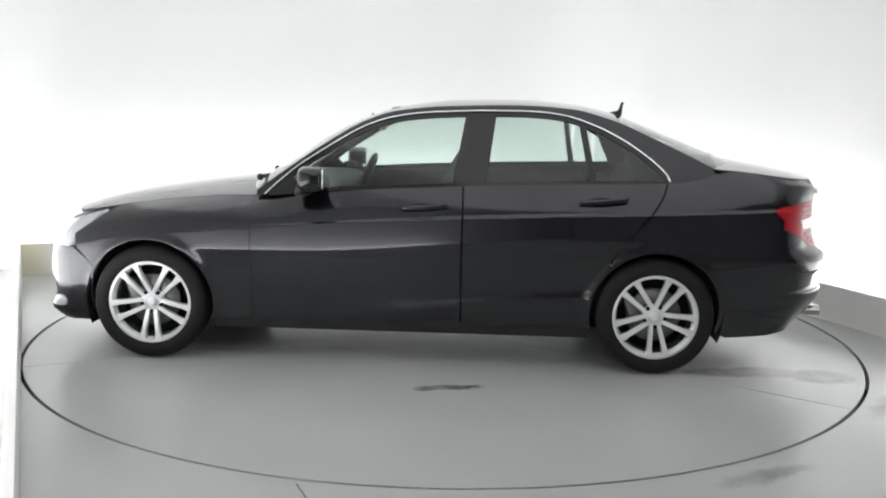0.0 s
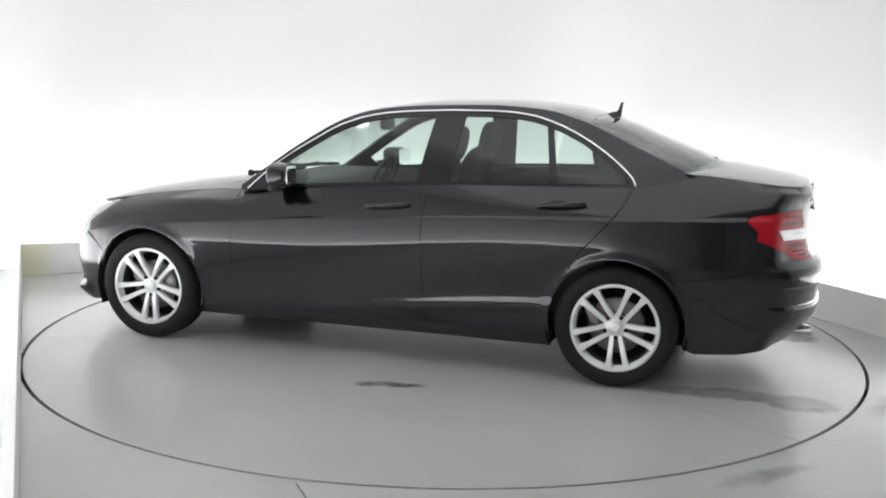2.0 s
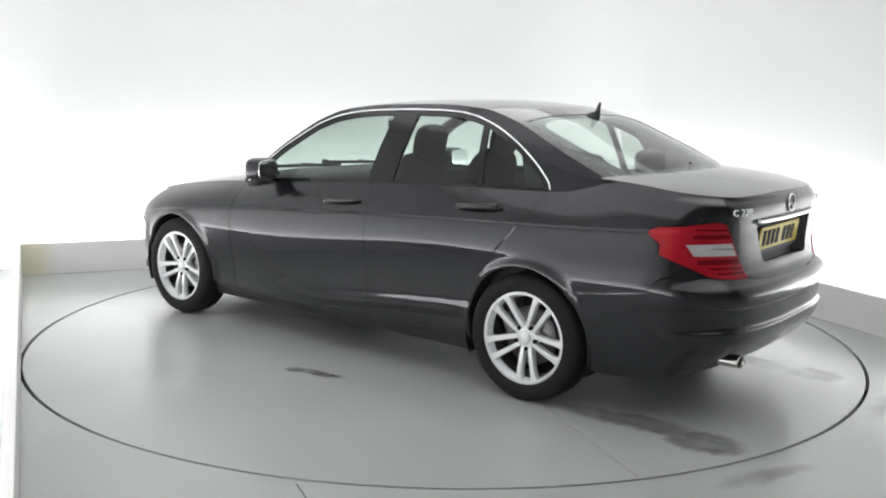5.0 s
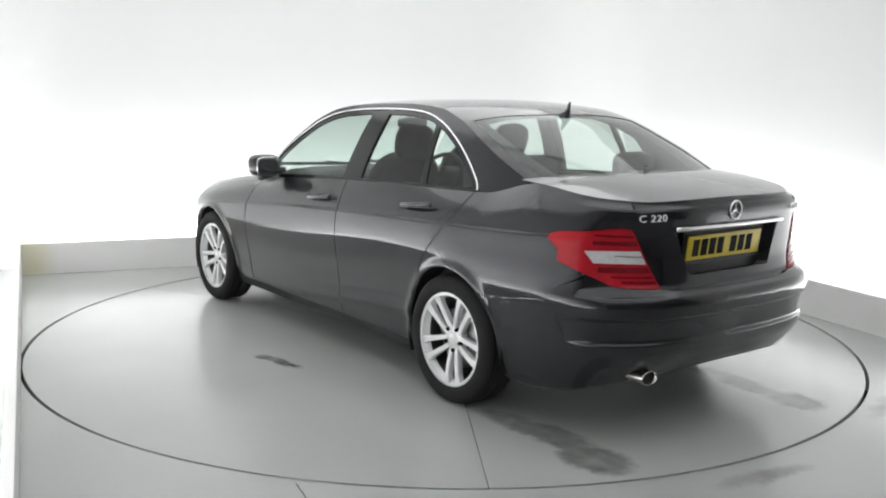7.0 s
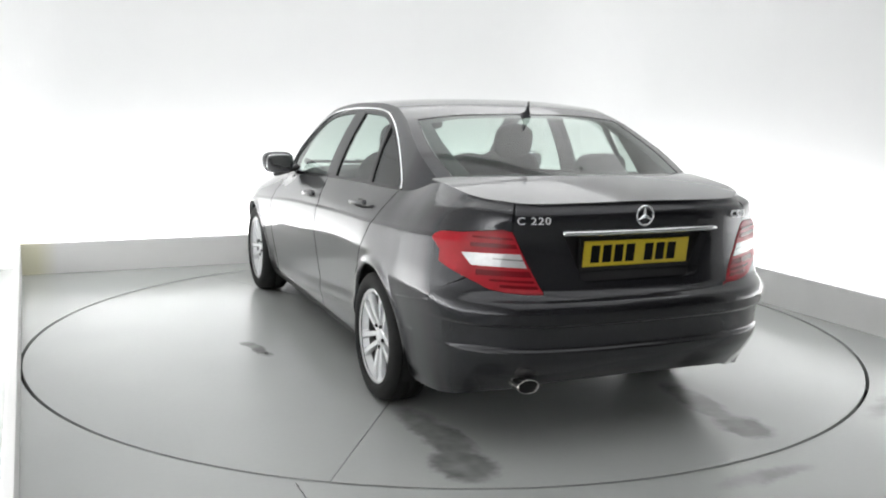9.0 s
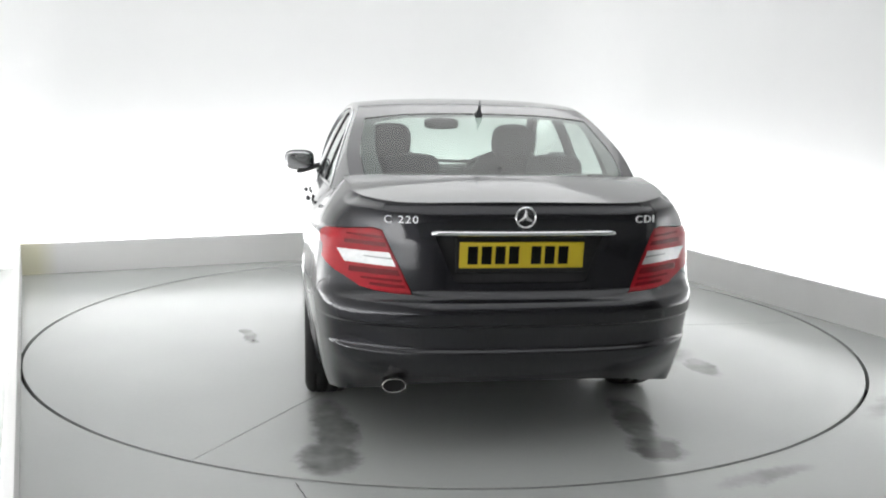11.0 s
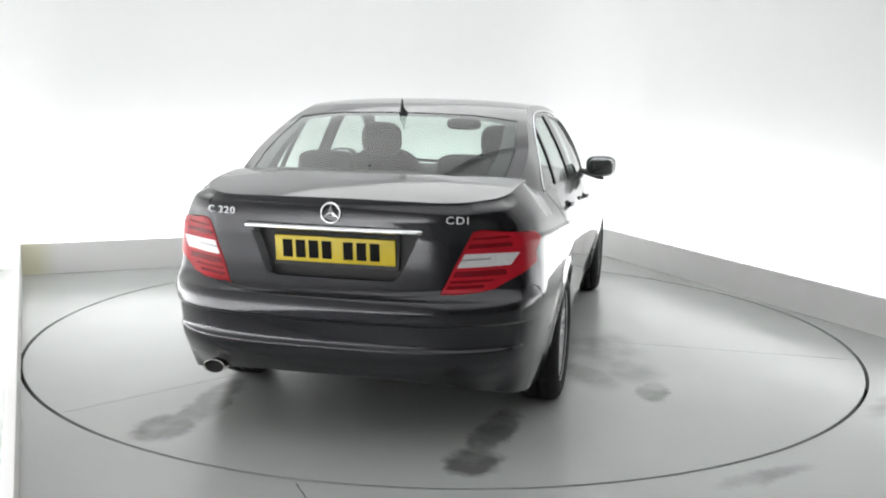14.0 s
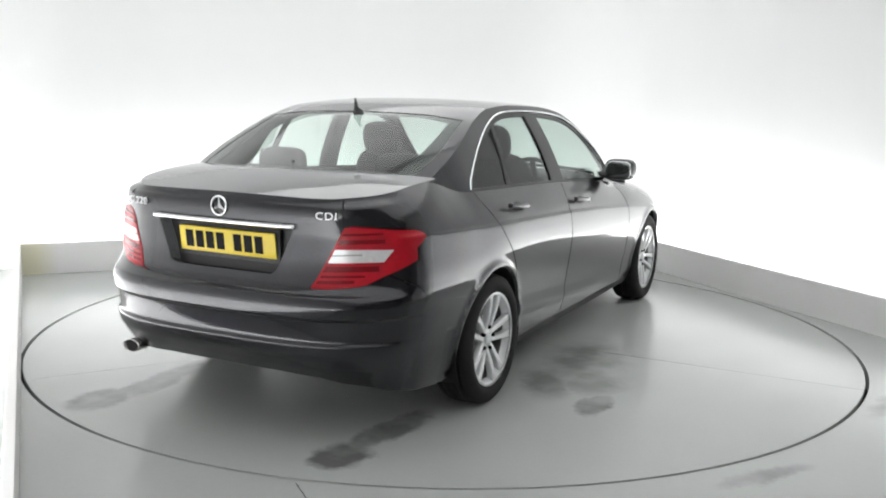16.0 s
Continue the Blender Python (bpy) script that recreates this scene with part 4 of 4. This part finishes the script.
tip = part("exhaust_tip", bm, M_EXH, car, "oval polished exhaust tip")
# black disc just inside the tip, in place of the shade in the pipe
bm = bmesh.new()
bm.faces.new([bm.verts.new((-2.328, 0.525 + 0.0435 * math.cos(2 * math.pi * i / 24), 0.312 + 0.0255 * math.sin(2 * math.pi * i / 24))) for i in range(24)])
part("bore", bm, M_SHADE, tip, "black disc painting the shade inside the tip", False)
part("tail_pipe", tube_bm([(-1.95, 0.5, 0.35), (-2.26, 0.525, 0.318)], 0.024), M_PLASTIC, car)
part("silencer", rounded_bm(0.20, 0.28, 0.07, Matrix.Translation((-1.96, 0.40, 0.345)), 4), M_PLASTIC, car)
under = box_bm(-1.02, 1.0, -0.74, 0.74, 0.19, 0.26, 0.02)
part("underbody", under, M_PLASTIC, car)
part("front_undertray", box_bm(1.0, 1.95, -0.56, 0.56, 0.19, 0.5, 0.03), M_PLASTIC, car)
part("rear_floor", box_bm(-2.18, -1.02, -0.60, 0.60, 0.33, 0.56, 0.03), M_PLASTIC, car)
part("axle_beam", tube_bm([(-1.38, -0.7, 0.30), (-1.38, 0.7, 0.30)], 0.04), M_PLASTIC, car)
for sd in (1, -1):
    for ax in (FR, RR):
        bm = bmesh.new()
        n = 28
        cols = []
        for i in range(n + 1):
            a = radians(-22 + 224 * i / n)
            cols.append([bm.verts.new((ax + 0.365 * math.cos(a), y * sd, AZ + 0.365 * math.sin(a))) for y in (0.845, 0.57)])
        for a, b in zip(cols, cols[1:]):
            bm.faces.new((a[0], a[1], b[1], b[0]))
        bm.faces.new([c[1] for c in cols])
        part("wheel_arch_liner", bm, M_SHADE, car)

# ------------------------------------------------------------------ wheels
WR, TW = 0.316, 0.205


def build_wheel():
    wheel = tagged(new("wheel"), "silver alloy wheel with paired spokes")
    hw = TW / 2
    prof = [(0.222, -hw * 0.80), (0.238, -hw * 0.97), (0.268, -hw * 1.02), (0.295, -hw * 0.93), (0.309, -hw * 0.80), (0.314, -hw * 0.62)]
    tread = [(0.3155, -0.058), (0.3095, -0.056), (0.3095, -0.050), (0.316, -0.048), (0.316, -0.004), (0.31, -0.003), (0.31, 0.003), (0.316, 0.004), (0.316, 0.048), (0.3095, 0.050), (0.3095, 0.056), (0.3155, 0.058)]
    full = prof + tread + [(r, -y) for r, y in reversed(prof)]
    part("tyre", lathe_bm(full, 72), M_RUBBER, wheel)
    rim = lathe_bm([(0.214, 0.088), (0.2295, 0.092), (0.2315, 0.083), (0.219, 0.076), (0.209, 0.062), (0.203, 0.05)], 72)
    rimo = part("rim", rim, M_ALLOY, wheel)
    # inner rim coloured darker than the lip, standing for the shade between spokes
    part("shaded_barrel", lathe_bm([(0.203, 0.05), (0.200, 0.02), (0.200, -0.08), (0.219, -0.09)], 48), M_STEEL, wheel)
    # five pairs of spokes
    for s in range(5):
        base = -90 + 72 * s
        for off, sgn in ((0.0, -1), (0.0, 1)):
            bm = bmesh.new()
            rows = []
            for k in range(9):
                q = k / 8
                r = 0.046 + (0.216 - 0.046) * q
                lat = sgn * (0.0200 + 0.026 * q)
                wid = 0.0125 + 0.0025 * q + 0.008 * max(0, q - 0.75) / 0.25
                yy = 0.062 + 0.020 * math.sin(q * math.pi * 0.55) 
                a = radians(base)
                er, et = Vector((math.cos(a), 0, math.sin(a))), Vector((-math.sin(a), 0, math.cos(a)))
                ring = []
                for dl, dy in ((-1, -0.030), (-1, -0.006), (-0.75, 0.0), (0.75, 0.0), (1, -0.006), (1, -0.030)):
                    c = er * r + et * (lat + dl * wid)
                    ring.append(bm.verts.new((c.x, yy + dy, c.z)))
                rows.append(ring)
            for a_, b_ in zip(rows, rows[1:]):
                for i in range(6):
                    bm.faces.new((a_[i], a_[(i + 1) % 6], b_[(i + 1) % 6], b_[i]))
            bm.faces.new(rows[0]), bm.faces.new(rows[-1])
            bmesh.ops.recalc_face_normals(bm, faces=bm.faces[:])
            part("spoke", bm, M_ALLOY, wheel, "", False)
        a = radians(base)
        part("wheel_bolt", lathe_bm([(0.001, 0.068), (0.0075, 0.068), (0.0095, 0.064), (0.0095, 0.045)], 10), M_SHADE, wheel).matrix_basis = pose(0.056 * math.cos(a), 0.004, 0.056 * math.sin(a))
    part("hub", lathe_bm([(0.001, 0.062), (0.056, 0.060), (0.063, 0.052), (0.065, 0.02)], 40), M_ALLOY, wheel)
    part("hub_cap", lathe_bm([(0.001, 0.076), (0.018, 0.075), (0.028, 0.071), (0.032, 0.064), (0.033, 0.05)], 32), M_ALLOY, wheel)
    part("brake_disc", lathe_bm([(0.07, 0.018), (0.145, 0.018), (0.147, 0.012), (0.147, -0.004), (0.07, -0.004)], 48), M_STEEL, wheel)
    part("brake_caliper", rounded_bm(0.036, 0.04, 0.075, Matrix.Translation((0.115, 0.0, 0.05)) @ Matrix.Rotation(radians(20), 4, "Y"), 3), M_STEEL, wheel)
    part("backing_plate", lathe_bm([(0.001, -0.045), (0.200, -0.045), (0.200, -0.05), (0.001, -0.05)], 40), M_SHADE, wheel)
    return wheel


wheel = build_wheel()
wheel.parent = car
wheel.matrix_basis = pose(FR, 0.772, WR, 0, -2, 0)
copy_thing(wheel, pose(RR, 0.774, WR, 0, 6, 0))
copy_thing(wheel, pose(FR, -0.772, WR, 0, 0, 180))
copy_thing(wheel, pose(RR, -0.774, WR, 0, 25, 180))

# ------------------------------------------------------------------ cabin
def seat(x, y):
    s = tagged(new("front_seat"), "dark cloth front seat with a tall headrest")
    s.parent = car
    part("cushion", rounded_bm(0.26, 0.25, 0.10, Matrix.Translation((x + 0.12, y, 0.50)), 3.5), M_CLOTH, s)
    part("backrest", rounded_bm(0.075, 0.245, 0.33, Matrix.Translation((x - 0.20, y, 0.83)) @ Matrix.Rotation(radians(-20), 4, "Y"), 3.2), M_CLOTH, s)
    part("headrest", rounded_bm(0.05, 0.125, 0.105, Matrix.Translation((x - 0.355, y, 1.20)) @ Matrix.Rotation(radians(-12), 4, "Y"), 3.0), M_CLOTH, s)
    for k in (-0.06, 0.06):
        part("headrest_post", tube_bm([(x - 0.32, y + k, 1.08), (x - 0.35, y + k, 1.18)], 0.007, 8), M_CHROME, s)


seat(-0.02, 0.37)
seat(-0.02, -0.37)
bench = tagged(new("rear_bench"), "dark cloth rear bench with low headrests")
bench.parent = car
part("cushion", rounded_bm(0.27, 0.60, 0.10, Matrix.Translation((-0.90, 0, 0.52)), 5), M_CLOTH, bench)
part("backrest", rounded_bm(0.08, 0.61, 0.30, Matrix.Translation((-1.27, 0, 0.78)) @ Matrix.Rotation(radians(-24), 4, "Y"), 5), M_CLOTH, bench)
for y in (0.36, -0.36):
    part("headrest", rounded_bm(0.05, 0.14, 0.075, Matrix.Translation((-1.40, y, 1.115)), 3.4), M_CLOTH, bench)
part("parcel_shelf", box_bm(-1.86, -1.36, -0.60, 0.60, 1.0, 1.03, 0.01), M_CLOTH, car)
part("dashboard", rounded_bm(0.26, 0.70, 0.13, Matrix.Translation((0.62, 0, 0.85)), 4.5), M_PLASTIC, car)
part("cabin_floor", box_bm(-1.3, 0.95, -0.68, 0.68, 0.262, 0.34, 0.02), M_CLOTH, car)
part("bulkhead", box_bm(0.80, 0.86, -0.66, 0.66, 0.3, 0.90, 0.01), M_CLOTH, car)
part("roof_lining", rounded_bm(0.62, 0.52, 0.008, Matrix.Translation((-0.5, 0, 1.392)), 5), material("grey_roof_lining", (0.35, 0.35, 0.34), 0.9), car)
for sd in (1, -1):
    part("door_card", box_bm(-1.30, 0.70, min(0.70 * sd, 0.73 * sd), max(0.70 * sd, 0.73 * sd), 0.34, 0.955, 0.012), M_PLASTIC, car)
steer = tagged(new("steering_wheel"), "black three-spoke steering wheel")
steer.parent = car
steer.matrix_basis = pose(0.36, -0.37, 0.90, 0, 68, 0)
ringp = [(0.185 * math.cos(2 * math.pi * i / 36), 0.185 * math.sin(2 * math.pi * i / 36), 0) for i in range(37)]
part("wheel_rim", tube_bm(ringp, 0.015, 8), M_PLASTIC, steer)
part("wheel_boss", rounded_bm(0.07, 0.07, 0.025, Matrix(), 2.5), M_PLASTIC, steer)
part("wheel_spoke", box_bm(-0.18, 0.18, -0.02, 0.02, -0.008, 0.008, 0.004), M_PLASTIC, steer)
part("interior_mirror", rounded_bm(0.018, 0.115, 0.038, Matrix.Translation((0.20, -0.02, 1.285)), 3.2), M_PLASTIC, car)
part("interior_mirror_stalk", tube_bm([(0.21, -0.02, 1.30), (0.27, -0.02, 1.345)], 0.01, 8), M_PLASTIC, car)


# ------------------------------------------------------------------ what moves
def motions():
    """The turntable turns at a steady pace and carries the car."""
    rows_t, rows_c = [], []
    for i in range(17):
        a = START + RATE * i
        rows_t.append((float(i), pose(0, 0, 0, 0, 0, a)))
        rows_c.append((float(i), pose(0, 0, 0, 0, 0, a) @ pose(CAR_X, CAR_Y, 0)))
    walk(turntable, rows_t)
    walk(car, rows_c)


motions()
